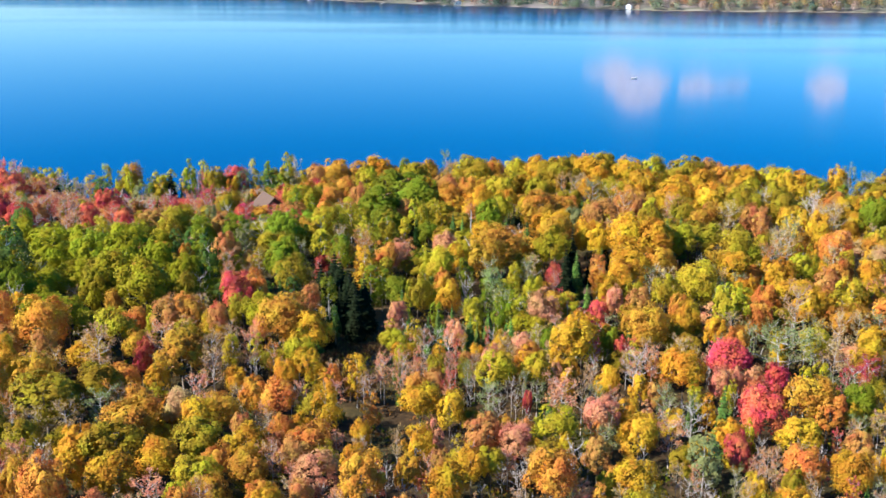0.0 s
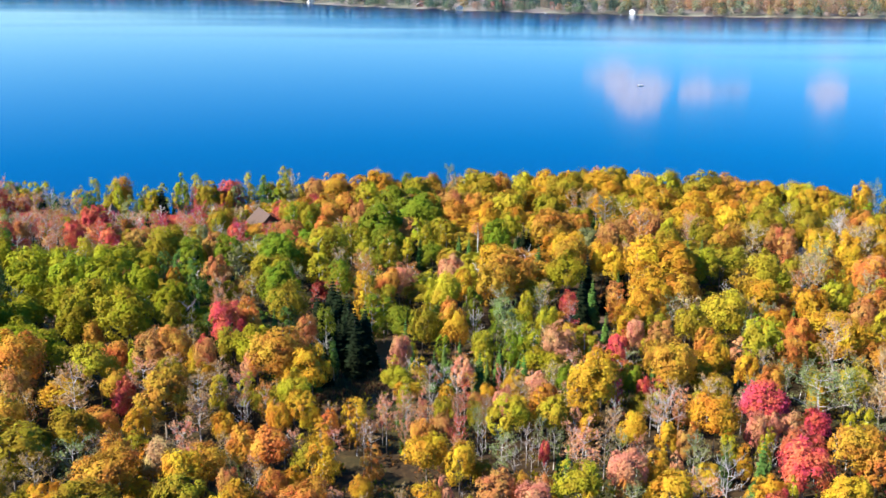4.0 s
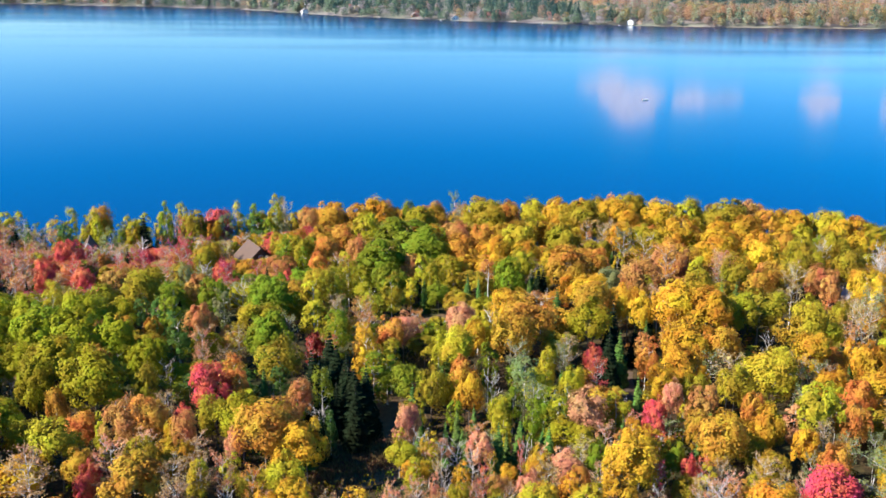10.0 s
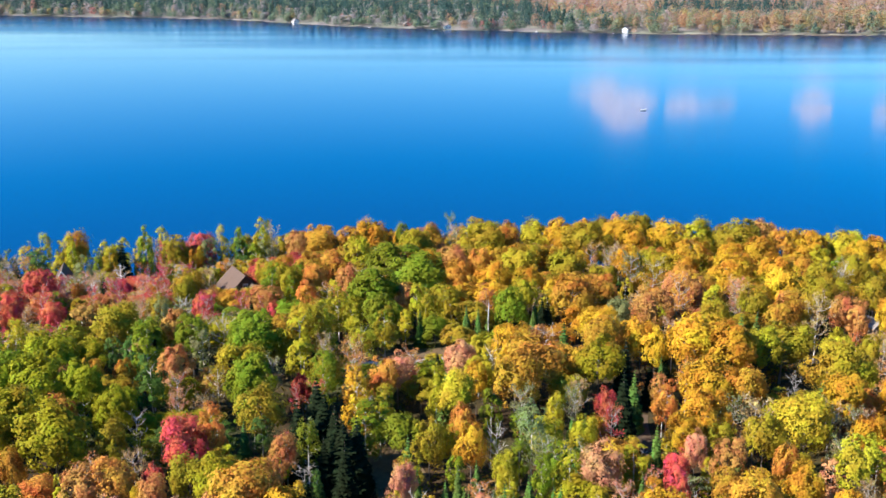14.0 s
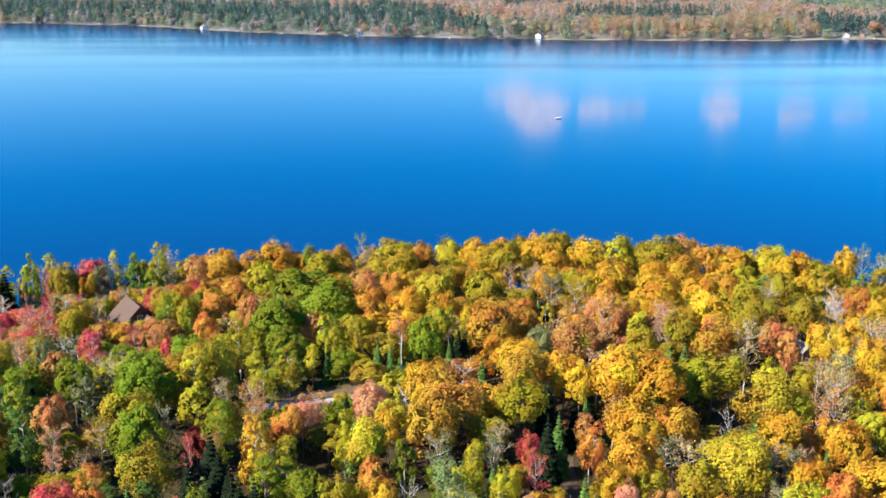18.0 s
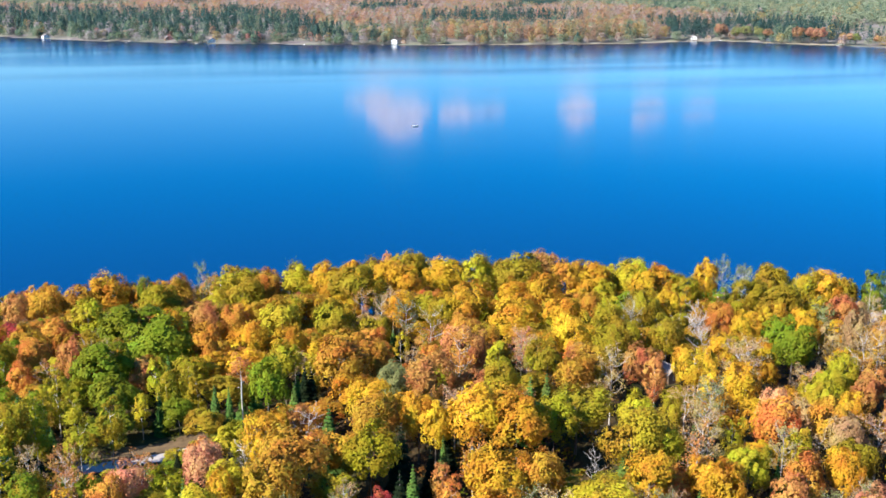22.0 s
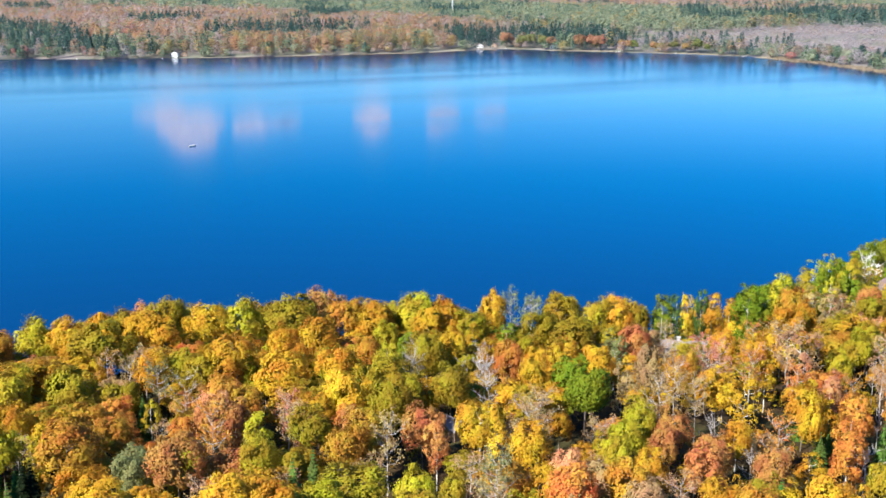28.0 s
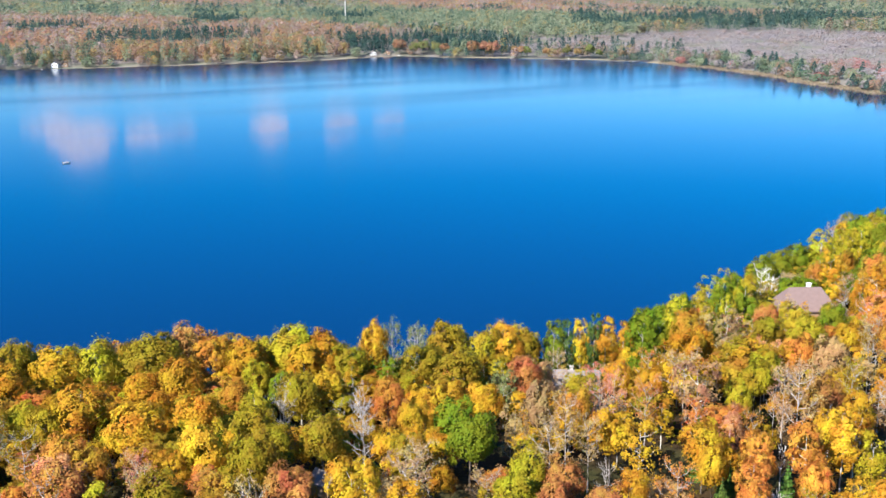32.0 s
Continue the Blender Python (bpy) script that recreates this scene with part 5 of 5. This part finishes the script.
def window(house, x, y, z, w, h, face="y"):
    """A framed window proud of a wall that faces -y, or x by sign."""
    bm = bmesh.new()
    deep = 0.10
    if face == "y":
        for dx, dz, sx, sz in ((0, h / 2, w + 0.2, 0.1), (0, -h / 2, w + 0.2, 0.1), (-w / 2, 0, 0.1, h), (w / 2, 0, 0.1, h), (0, 0, 0.06, h)):
            box(bm, x + dx, y - deep / 2, z + dz, sx, deep, sz)
    else:
        for dy, dz, sy, sz in ((0, h / 2, w + 0.2, 0.1), (0, -h / 2, w + 0.2, 0.1), (-w / 2, 0, 0.1, h), (w / 2, 0, 0.1, h), (0, 0, 0.06, h)):
            box(bm, x + face * deep / 2, y + dy, z + dz, deep, sy, sz)
    frame_ob = part("window_frame", bm, WHITE_PAINT, house)
    bm = bmesh.new()
    if face == "y":
        box(bm, x, y - 0.02, z, w, 0.05, h)
    else:
        box(bm, x + face * 0.02, y, z, 0.05, w, h)
    pane = part("pane", bm, GLASS, frame_ob)
    return pane


def chimney(house, x, y, z0, z1, mat, size=0.9):
    bm = bmesh.new()
    box(bm, x, y, (z0 + z1) / 2, size, size, z1 - z0)
    box(bm, x, y, z1 + 0.08, size + 0.25, size + 0.25, 0.16)
    return part("chimney", bm, mat, house, "pale masonry chimney")


def house_at(name, x, y, turn, label, z=None):
    ob = new(name)
    ob.matrix_basis = pose(x, y, height(x, y) if z is None else z, 0, 0, turn)
    return tagged(ob, label, "house")


def brown_house():
    h = house_at("lake_house", -56.8, 348.0, 27, "brown gabled timber lake house among red and grey trees")
    gable_block(h, 9.4, 10.5, 4.4, 8.8, WOOD_DARK, ROOF_BROWN)
    gable_block(h, 5.2, 3.0, 3.6, 6.6, WOOD_DARK, ROOF_BROWN, -6.6, 1.6, 0.4)
    bm = bmesh.new()   # long wing behind
    prism(bm, [(-4.0, -0.6), (4.0, -0.6), (4.0, 3.6), (0, 6.8), (-4.0, 3.6)], 0, 11)
    wing = part("wing", bm, WOOD_TAN, h)
    wing.matrix_local = pose(3.5, 4.0, 0, 0, 0, -62)
    for s in (-1, 1):
        bm = bmesh.new()
        prism(bm, [(0, 6.85), (s * 4.6, 3.17), (s * 4.6, 3.4), (0, 7.1)], -0.4, 11.4)
        part("roof_slope", bm, ROOF_BROWN, wing)
    window(h, -2.2, -5.25, 2.4, 1.5, 1.4)
    window(h, 0.0, -5.25, 6.1, 1.2, 1.2)
    window(h, 4.7, 1.0, 2.4, 1.4, 1.3, 1)
    window(h, -4.7, 0.0, 2.4, 1.4, 1.3, -1)
    bm = bmesh.new()
    box(bm, -3.0, -6.6, 0.6, 3.6, 2.4, 0.18)
    part("deck", bm, WOOD_TAN, h)


def dark_hut():
    h = house_at("dark_cabin", -105.6, 352.5, 14, "dark timber cabin with a steep roof beside scarlet trees")
    gable_block(h, 7.6, 9.0, 3.4, 9.2, WOOD_DARK, ROOF_BROWN, 0, 0, 0.8)
    for s in (-1, 1):
        bm = bmesh.new()
        prism(bm, [(0, 9.40), (s * 4.6, 2.40), (s * 4.6, 2.75), (0, 9.75)], -5.45, -5.30)
        part("bargeboard", bm, WHITE_PAINT, h, "pale weathered bargeboard")
    window(h, 0, -4.5, 5.4, 1.6, 1.8)
    window(h, -2.0, -4.5, 2.0, 1.2, 1.2)
    window(h, 2.0, -4.5, 2.0, 1.2, 1.2)
    bm = bmesh.new()
    box(bm, 0, -5.8, 0.35, 7.0, 2.4, 0.18)
    part("deck", bm, WOOD_TAN, h)


def hip_roof(bm, w, d, z0, z1, ridge):
    e, o = 0.7, 0.0
    c = [(-w / 2 - e, -d / 2 - e), (w / 2 + e, -d / 2 - e), (w / 2 + e, d / 2 + e), (-w / 2 - e, d / 2 + e)]
    lo = [bm.verts.new((x, y, z0 - 0.3)) for x, y in c]
    ev = [bm.verts.new((x, y, z0)) for x, y in c]
    r0, r1 = bm.verts.new((-ridge / 2, 0, z1)), bm.verts.new((ridge / 2, 0, z1))
    bm.faces.new(lo[::-1])
    for i in range(4):
        j = (i + 1) % 4
        bm.faces.new((lo[i], lo[j], ev[j], ev[i]))
    bm.faces.new((ev[0], ev[1], r1, r0))
    bm.faces.new((ev[2], ev[3], r0, r1))
    bm.faces.new((ev[1], ev[2], r1))
    bm.faces.new((ev[3], ev[0], r0))


def big_cabin():
    h = house_at("shore_house", 250, 339, -28, "large shore house with a weathered brown hipped roof and white chimney")
    bm = bmesh.new()
    box(bm, 0, 0, 2.2, 14, 9, 5.6)
    part("wall", bm, WOOD_TAN, h)
    bm = bmesh.new()
    hip_roof(bm, 14, 9, 5.0, 10.2, 8.5)
    part("roof", bm, ROOF_MAUVE, h)
    bm = bmesh.new()
    box(bm, -6.5, -6.5, 1.3, 8, 6, 3.8)
    wing = part("wing", bm, WOOD_TAN, h)
    bm = bmesh.new()
    hip_roof(bm, 8, 6, 3.2, 6.2, 4.0)
    bmesh.ops.translate(bm, verts=bm.verts, vec=(-6.5, -6.5, 0))
    part("roof", bm, ROOF_MAUVE, wing)
    bm = bmesh.new()
    box(bm, 9.3, -0.5, 1.2, 5, 6, 3.6)
    side = part("wing", bm, WOOD_TAN, h)
    bm = bmesh.new()
    hip_roof(bm, 5, 6, 3.0, 5.6, 1.5)
    bmesh.ops.translate(bm, verts=bm.verts, vec=(9.3, -0.5, 0))
    part("roof", bm, ROOF_MAUVE, side)
    chimney(h, 1.2, 0.8, 8.0, 10.9, WHITE_PAINT, 0.95)
    for x in (-4.5, 0, 4.5):
        window(h, x, -4.5, 2.6, 1.6, 1.4)
    bm = bmesh.new()
    box(bm, 0.8, -7.6, 0.7, 7, 2.8, 0.18)
    part("deck", bm, WOOD_DARK, h)


def low_cabin():
    h = house_at("low_house", 164, 322, 58, "low house with a pale grey gabled roof behind gold trees")
    gable_block(h, 7.0, 9.0, 3.0, 6.0, WOOD_TAN, ROOF_GREY)
    chimney(h, 0.8, 1.0, 4.6, 6.7, STONE, 0.7)
    window(h, -1.5, -4.5, 1.8, 1.4, 1.3)
    window(h, 1.5, -4.5, 1.8, 1.4, 1.3)
    window(h, 0, -4.5, 4.1, 0.9, 0.9)
    window(h, 3.5, 1.0, 1.8, 1.5, 1.3, 1)
    window(h, -3.5, 1.0, 1.8, 1.5, 1.3, -1)


def ribbon(name, pts, width, mat, label, lift=0.05, kind="structure", category="road"):
    """A strip laid over the ground along a line, with a slightly crowned middle and a worn edge."""
    r = np.random.default_rng(len(pts) + int(width * 10))
    line = []
    for (ax, ay), (bx, by) in zip(pts[:-1], pts[1:]):
        n = max(2, int(math.hypot(bx - ax, by - ay) / 2.0))
        line += [(ax + (bx - ax) * k / n, ay + (by - ay) * k / n) for k in range(n)]
    line.append(pts[-1])
    flat, lifts, quads = [], [], []
    for i, (x, y) in enumerate(line):
        ax, ay = line[max(i - 1, 0)]
        bx, by = line[min(i + 1, len(line) - 1)]
        l = math.hypot(bx - ax, by - ay)
        nx, ny = -(by - ay) / l, (bx - ax) / l
        for s in (-1, -0.5, 0, 0.5, 1):
            w = width / 2 * s * (1 + 0.15 * r.uniform(-1, 1) * (abs(s) == 1))
            flat.append((x + nx * w, y + ny * w))
            lifts.append(lift + 0.14 * (1 - abs(s)))
    flat = np.array(flat)
    verts = np.c_[flat, ground_height(flat[:, 0], flat[:, 1]) + lifts]
    for i in range(len(line) - 1):
        for k in range(4):
            a = i * 5 + k
            quads.append((a, a + 5, a + 6, a + 1))
    return tagged(new(name, mesh_from(name, verts, quads, mat)), label, category, kind=kind)


def tufts(name, label, places, mat_cols, tall, per, spread, seed, size=0.10):
    """Upright blades of grass or reed round the places."""
    r = np.random.default_rng(seed)
    ids = np.repeat(np.arange(len(places)), per)
    base = np.array(places, float)[ids] + r.normal(size=(len(ids), 2)) * spread
    z = ground_height(base[:, 0], base[:, 1])
    h = tall * r.uniform(0.5, 1.2, len(ids))
    ang = r.uniform(0, 6.28, len(ids))
    dx = np.stack([np.cos(ang), np.sin(ang), 0 * ang], -1) * size * (1 + h[:, None])
    p = np.stack([base[:, 0], base[:, 1], np.maximum(z, 0)], -1)
    tip = p + np.stack([r.normal(size=len(ids)) * 0.25 * h, r.normal(size=len(ids)) * 0.25 * h, h], -1)
    v = np.stack([p - dx, p + dx, tip], 1).reshape(-1, 3)
    me = mesh_from(name, v, np.arange(len(v)).reshape(-1, 3), FAR_LEAF)
    cols = np.array(mat_cols)[r.integers(0, len(mat_cols), len(ids))]
    paint(me, np.repeat(cols, 3, 0))
    tagged(new(name, me), label, "grass", kind="stuff")


def dead_trunk():
    """A bleached standing trunk with broken stubs."""
    top = new("dead_trunk")
    x, y = 7.7, 294.0
    top.matrix_basis = pose(x, y, height(x, y))
    paths = [[((0, 0, -0.4), 0.20), ((0.05, 0, 3), 0.17), ((0.0, 0.04, 6.5), 0.15), ((0.10, 0, 10.2), 0.10), ((0.05, 0, 12.4), 0.04)]]
    v, q = tubes(paths, 7)
    trunk = new("trunk", mesh_from("dead_trunk", v, q, PALE_BARK))
    trunk.parent = top
    for k, (z, a, l) in enumerate(((9.6, 0.4, 0.9), (8.4, 2.6, 0.7), (10.6, 4.0, 0.8))):
        v, q = tubes([[((0.05, 0, z), 0.06), ((math.cos(a) * l, math.sin(a) * l, z + 0.35), 0.03)]], 5)
        ob = new("stub", mesh_from("stub", v, q, PALE_BARK))
        ob.parent = top
    tagged(top, "bleached bare standing trunk beside the gravel road", "tree")


def fishing_boat(x, y, turn):
    top = new("fishing_boat")
    top.matrix_basis = pose(x, y, 0.0, 0, 0, turn)
    bm = bmesh.new()
    rings = []
    for i in range(9):
        s = i / 8
        w = 0.95 * (1 - max(0, (s - 0.45) / 0.55) ** 2.2) + 0.03
        zt, px = 0.55 + 0.25 * s ** 3, -2.1 + 4.2 * s
        rings.append([bm.verts.new(c) for c in ((px, -w, zt), (px, -w * 0.75, -0.12), (px, 0, -0.22 + 0.2 * s ** 4), (px, w * 0.75, -0.12), (px, w, zt), (px, w * 0.9, zt - 0.03),
                                                (px, w * 0.68, 0.05), (px, 0, 0.02 + 0.1 * s ** 4), (px, -w * 0.68, 0.05), (px, -w * 0.9, zt - 0.03))])
    for a, c in zip(rings[:-1], rings[1:]):
        for k in range(10):
            bm.faces.new((a[k], a[(k + 1) % 10], c[(k + 1) % 10], c[k]))
    bm.faces.new(rings[0][::-1])
    bm.faces.new(rings[-1])
    bmesh.ops.recalc_face_normals(bm, faces=bm.faces)
    part("hull", bm, WHITE_PAINT, top, "white painted hull")
    for px in (-1.3, 0.1, 1.2):
        bm = bmesh.new()
        box(bm, px, 0, 0.42, 0.32, 1.4 if px < 1 else 1.0, 0.06)
        part("bench", bm, WOOD_TAN, top)
    bm = bmesh.new()
    box(bm, -2.25, 0, 0.75, 0.35, 0.32, 0.5, 0.06)
    box(bm, -2.32, 0, 0.15, 0.14, 0.14, 0.9)
    part("outboard_motor", bm, WOOD_DARK, top, "small dark outboard motor")
    tagged(top, "small white fishing boat drifting on the lake", "boat")


def dock(x, y, turn, long, wide=1.8):
    top = new("dock")
    top.matrix_basis = pose(x, y, 0, 0, 0, turn)
    n = int(long / 1.2)
    me = None
    for i in range(n):
        if me is None:
            bm = bmesh.new()
            box(bm, 0, 0, 0.55, 1.12, wide, 0.10)
            ob = part("deck_board", bm, WHITE_PAINT, top)
            me = ob.data
        else:
            ob = new("deck_board", me)
            ob.parent = top
        ob.location.x = i * 1.2
    for i in range(0, n, 3):
        for s in (-1, 1):
            bm = bmesh.new()
            bmesh.ops.create_cone(bm, cap_ends=True, segments=6, radius1=0.1, radius2=0.1, depth=3.0, matrix=Matrix.Translation((i * 1.2, s * wide * 0.42, -0.9)))
            part("post", bm, WOOD_DARK, top)
    tagged(top, "pale wooden boat dock on the far shore", "dock", "docks of the far shore")


def cottage(x, y, turn, w, d, wall, roof, label, eave=3.0, peak=5.4):
    h = new("cottage")
    h.matrix_basis = pose(x, y, height(x, y), 0, 0, turn)
    gable_block(h, w, d, eave, peak, wall, roof)
    for s in (-1, 1):
        window(h, s * w * 0.25, -d / 2, eave * 0.55, w * 0.22, 1.2)
    tagged(h, label, "house", "cottages of the far shore")


brown_house()
shed = house_at("garden_shed", 95, 297, 20, "small grey shed half hidden between trunks")
gable_block(shed, 3.6, 4.6, 2.4, 3.8, WOOD_TAN, ROOF_GREY, 0, 0, 0.3)
window(shed, 0, -2.3, 1.5, 0.9, 0.9)
dark_hut()
big_cabin()
low_cabin()
dead_trunk()
ribbon("gravel_road", [(-21, 280), (-16, 281), (-5.5, 284), (2, 288), (10, 292), (24, 297)], 4.4, GRAVEL, "pale gravel road between the trees")
ribbon("verge", [(-24, 284.5), (-14, 287), (-6, 290), (2, 294.5), (12, 299)], 6.0, DRY_GRASS, "mown grass verge beside the gravel road", 0.03)
ribbon("dirt_track", [(34, 252), (33, 246), (32.5, 240), (32, 234), (28, 228)], 2.6, EARTH, "narrow dirt track under the trees")
ribbon("clearing", [(-27, 200), (-21, 204), (-15, 210), (-12, 216), (-12, 226), (-13, 236)], 12, DRY_GRASS, "small clearing of dry brown grass", 0.04, "structure", "clearing")
grass_places = [(-27 + 15 * k / 40, 200 + 16 * k / 40 + 3 * math.sin(k * 2.1)) for k in range(41)]
tufts("dry_grass", "dry brown grass and weeds in the clearing", grass_places, [(0.15, 0.085, 0.045), (0.20, 0.13, 0.055), (0.10, 0.085, 0.035), (0.13, 0.06, 0.04)], 0.8, 150, 2.6, 71)

# the far shore
# copper, and grey for green, carry the muting of distance haze in the colour
plant("maple", "copper", [(704, 1510, 19.9, 21.0), (742, 1450, 13.9, 17.4), (897, 1263, 10.1, 12.6)])
plant("maple", "grey", [(717, 1492, 14.2, 17.7)])
plant("maple", "grey", [(725, 1479, 15.8, 19.7), (848, 1338, 9.8, 12.2)])
plant("maple", "grey", [(735, 1462, 15.7, 19.6), (754, 1434, 10.0, 12.5), (821, 1368, 12.0, 15.0), (855, 1328, 12.4, 15.5), (873, 1301, 15.0, 18.8), (880, 1291, 10.2, 12.7)])
plant("maple", "copper", [(768, 1421, 18.2, 21.0)])
plant("maple", "copper", [(780, 1410, 16.5, 20.7), (788, 1402, 18.1, 21.0), (815, 1374, 12.0, 15.0)])
plant("maple", "tan", [(810, 1380, 12.0, 15.0)])
plant("maple", "tan", [(838, 1349, 10.9, 13.6), (865, 1316, 10.2, 12.8)])


def radio_mast(x, y, tall):
    top = new("radio_mast")
    top.matrix_basis = pose(x, y, height(x, y))
    legs = [(math.cos(a) * 1.1, math.sin(a) * 1.1) for a in (0, 2.09, 4.19)]
    for lx, ly in legs:
        v, q = tubes([[((lx, ly, -0.5), 0.35), ((lx * 0.6, ly * 0.6, tall), 0.30)]], 6)
        ob = new("leg", mesh_from("mast_leg", v, q, WHITE_PAINT))
        ob.parent = top
    for k in range(1, 12):
        z = tall * k / 12
        ring = [((lx * (1 - 0.4 * z / tall), ly * (1 - 0.4 * z / tall), z), 0.16) for lx, ly in legs + legs[:1]]
        v, q = tubes([ring], 5)
        ob = new("brace", mesh_from("mast_brace", v, q, WHITE_PAINT))
        ob.parent = top
    tagged(top, "white lattice radio mast rising above far woods", "mast")


radio_mast(905, 2160, 48)
fishing_boat(137, 790, 10)
cottage(254, 1536, -22, 7.6, 8, WHITE_PAINT, ROOF_GREY, "white cottage at the water's edge of the far shore", 4.2, 6.6)
for x, y, turn, w, wall, roof, label in (
    (266, 1540, -15, 7, WOOD_TAN, ROOF_BROWN, "brown boathouse beside the white cottage"),
    (20, 1622, 20, 9, WHITE_PAINT, ROOF_GREY, "pale cottage under far shore pines"),
    (-38, 1668, 15, 8, WOOD_TAN, ROOF_GREY, "tan cottage under far shore pines"),
    (-210, 1775, 30, 9, WHITE_PAINT, ROOF_GREY, "pale cottage under far shore pines"),
    (690, 1522, -30, 9, WOOD_TAN, ROOF_GREY, "tan cottage behind the far shore beach"),
    (668, 1520, -10, 8, WHITE_PAINT, ROOF_GREY, "white cottage behind the far shore beach"),
    (752, 1462, -35, 9, WHITE_PAINT, ROOF_GREY, "white cottage beside an orange tree on the far shore"),
    (820, 1400, -45, 8, WOOD_TAN, ROOF_BROWN, "brown cottage among far shore trees"),
):
    cottage(x, y, turn, w, w * 0.85, wall, roof, label)
for x, y, turn, long in ((815, 1390, 222, 24), (862, 1330, 225, 14), (905, 1243, 205, 16), (236, 1522, 262, 8), (138, 1556, 262, 9), (2, 1612, 250, 10), (-88, 1660, 240, 10), (-212, 1768, 240, 10), (655, 1500, 262, 10), (700, 1505, 255, 8)):
    dock(x, y, turn, long)
for pts, w in (([(282, 1518), (330, 1510), (344, 1508)], 5), ([(372, 1503), (453, 1491), (520, 1484), (560, 1479)], 6), ([(575, 1482), (640, 1499), (690, 1502), (716, 1482)], 7),
               ([(735, 1448), (770, 1412), (800, 1385)], 8), ([(835, 1345), (870, 1300), (903, 1245)], 6), ([(908, 1225), (914, 1125), (898, 1017), (868, 908), (848, 850)], 14)):
    ribbon("shore_strip", pts, w, SAND, "pale sandy strip along the far shore", 0.1, "structure", "beach")
reed_line = [(914 - 70 * k / 60, 1200 - 380 * k / 60) for k in range(61)]
reed_line = [(x + 14, y) if shore_gap(np.array([x]), np.array([y]))[0][0] < -8 else (x, y) for x, y in reed_line]
tufts("reed_bed", "ochre reeds along the shallow bay of the far shore", reed_line, [(0.30, 0.235, 0.165), (0.27, 0.21, 0.15), (0.24, 0.20, 0.13)], 1.6, 90, 4.0, 73, 0.3)

# ---------------------------------------------------------------- clouds, seen mirrored in the lake
def build_cloud(az, el, across, tall, seed, mat):
    r = np.random.default_rng(seed)
    far = 16000.0
    w, h = far * radians(across), far * radians(tall)
    bm = bmesh.new()
    for i in range(16):
        u = r.uniform(-1, 1)
        s = w * (0.16 + 0.16 * (1 - abs(u))) * r.uniform(0.7, 1.2)
        mt = Matrix.Translation((u * w * 0.42, r.uniform(-0.3, 0.3) * w, r.uniform(-0.35, 0.45) * h * (1 - abs(u) * 0.6))) @ Matrix.Diagonal((s, s, s * 0.8 * h / w, 1))
        bmesh.ops.create_icosphere(bm, subdivisions=2, radius=1.0, matrix=mt)
    for v in bm.verts:
        v.co += v.co.normalized() * 30 * noise.noise(v.co * 0.004)
    for fc in bm.faces:
        fc.smooth = True
    me = bpy.data.meshes.new("cloud")
    bm.to_mesh(me)
    bm.free()
    me.materials.append(mat)
    ob = new("cloud", me)
    ob.matrix_world = Matrix.Translation((math.sin(az) * far, math.cos(az) * far, math.tan(el) * far)) @ pose(0, 0, 0, 0, 0, -math.degrees(az))
    tagged(ob, "small white fair-weather cloud low over the horizon", "cloud", "fair-weather clouds", "structure")


def cloud_material(name, thin):
    """Soft lilac white that thins out in wisps; it glows in place of sunlight."""
    m = Mat(name)
    body = m.n("Emission", {"Color": (0.72, 0.74, 1.0, 1), "Strength": 0.52}).outputs[0]
    wisp = m.span(m.noise(0.0035, 4, 0.6, object_coord(m)), 0.38, 0.62, thin, 1.0)
    return m.done(m.n("MixShader", {0: wisp, 1: body, 2: m.n("BsdfTransparent").outputs[0]}).outputs[0])


DENSE_CLOUD, THIN_CLOUD = cloud_material("cloud_white", 0.0), cloud_material("cloud_wisp", 0.66)
for az, el, across, tall, seed, mat in ((10.0, 7.0, 3.3, 1.9, 1, DENSE_CLOUD), (12.9, 7.1, 1.9, 1.2, 2, DENSE_CLOUD), (19.3, 6.9, 1.9, 1.6, 3, DENSE_CLOUD), (22.7, 6.9, 2.2, 1.4, 4, THIN_CLOUD),
                                        (8.7, 6.3, 2.6, 1.2, 5, THIN_CLOUD), (14.5, 6.9, 2.2, 0.9, 6, THIN_CLOUD), (25.4, 6.7, 1.8, 0.9, 7, THIN_CLOUD)):
    build_cloud(radians(az), radians(el), across, tall, seed, mat)
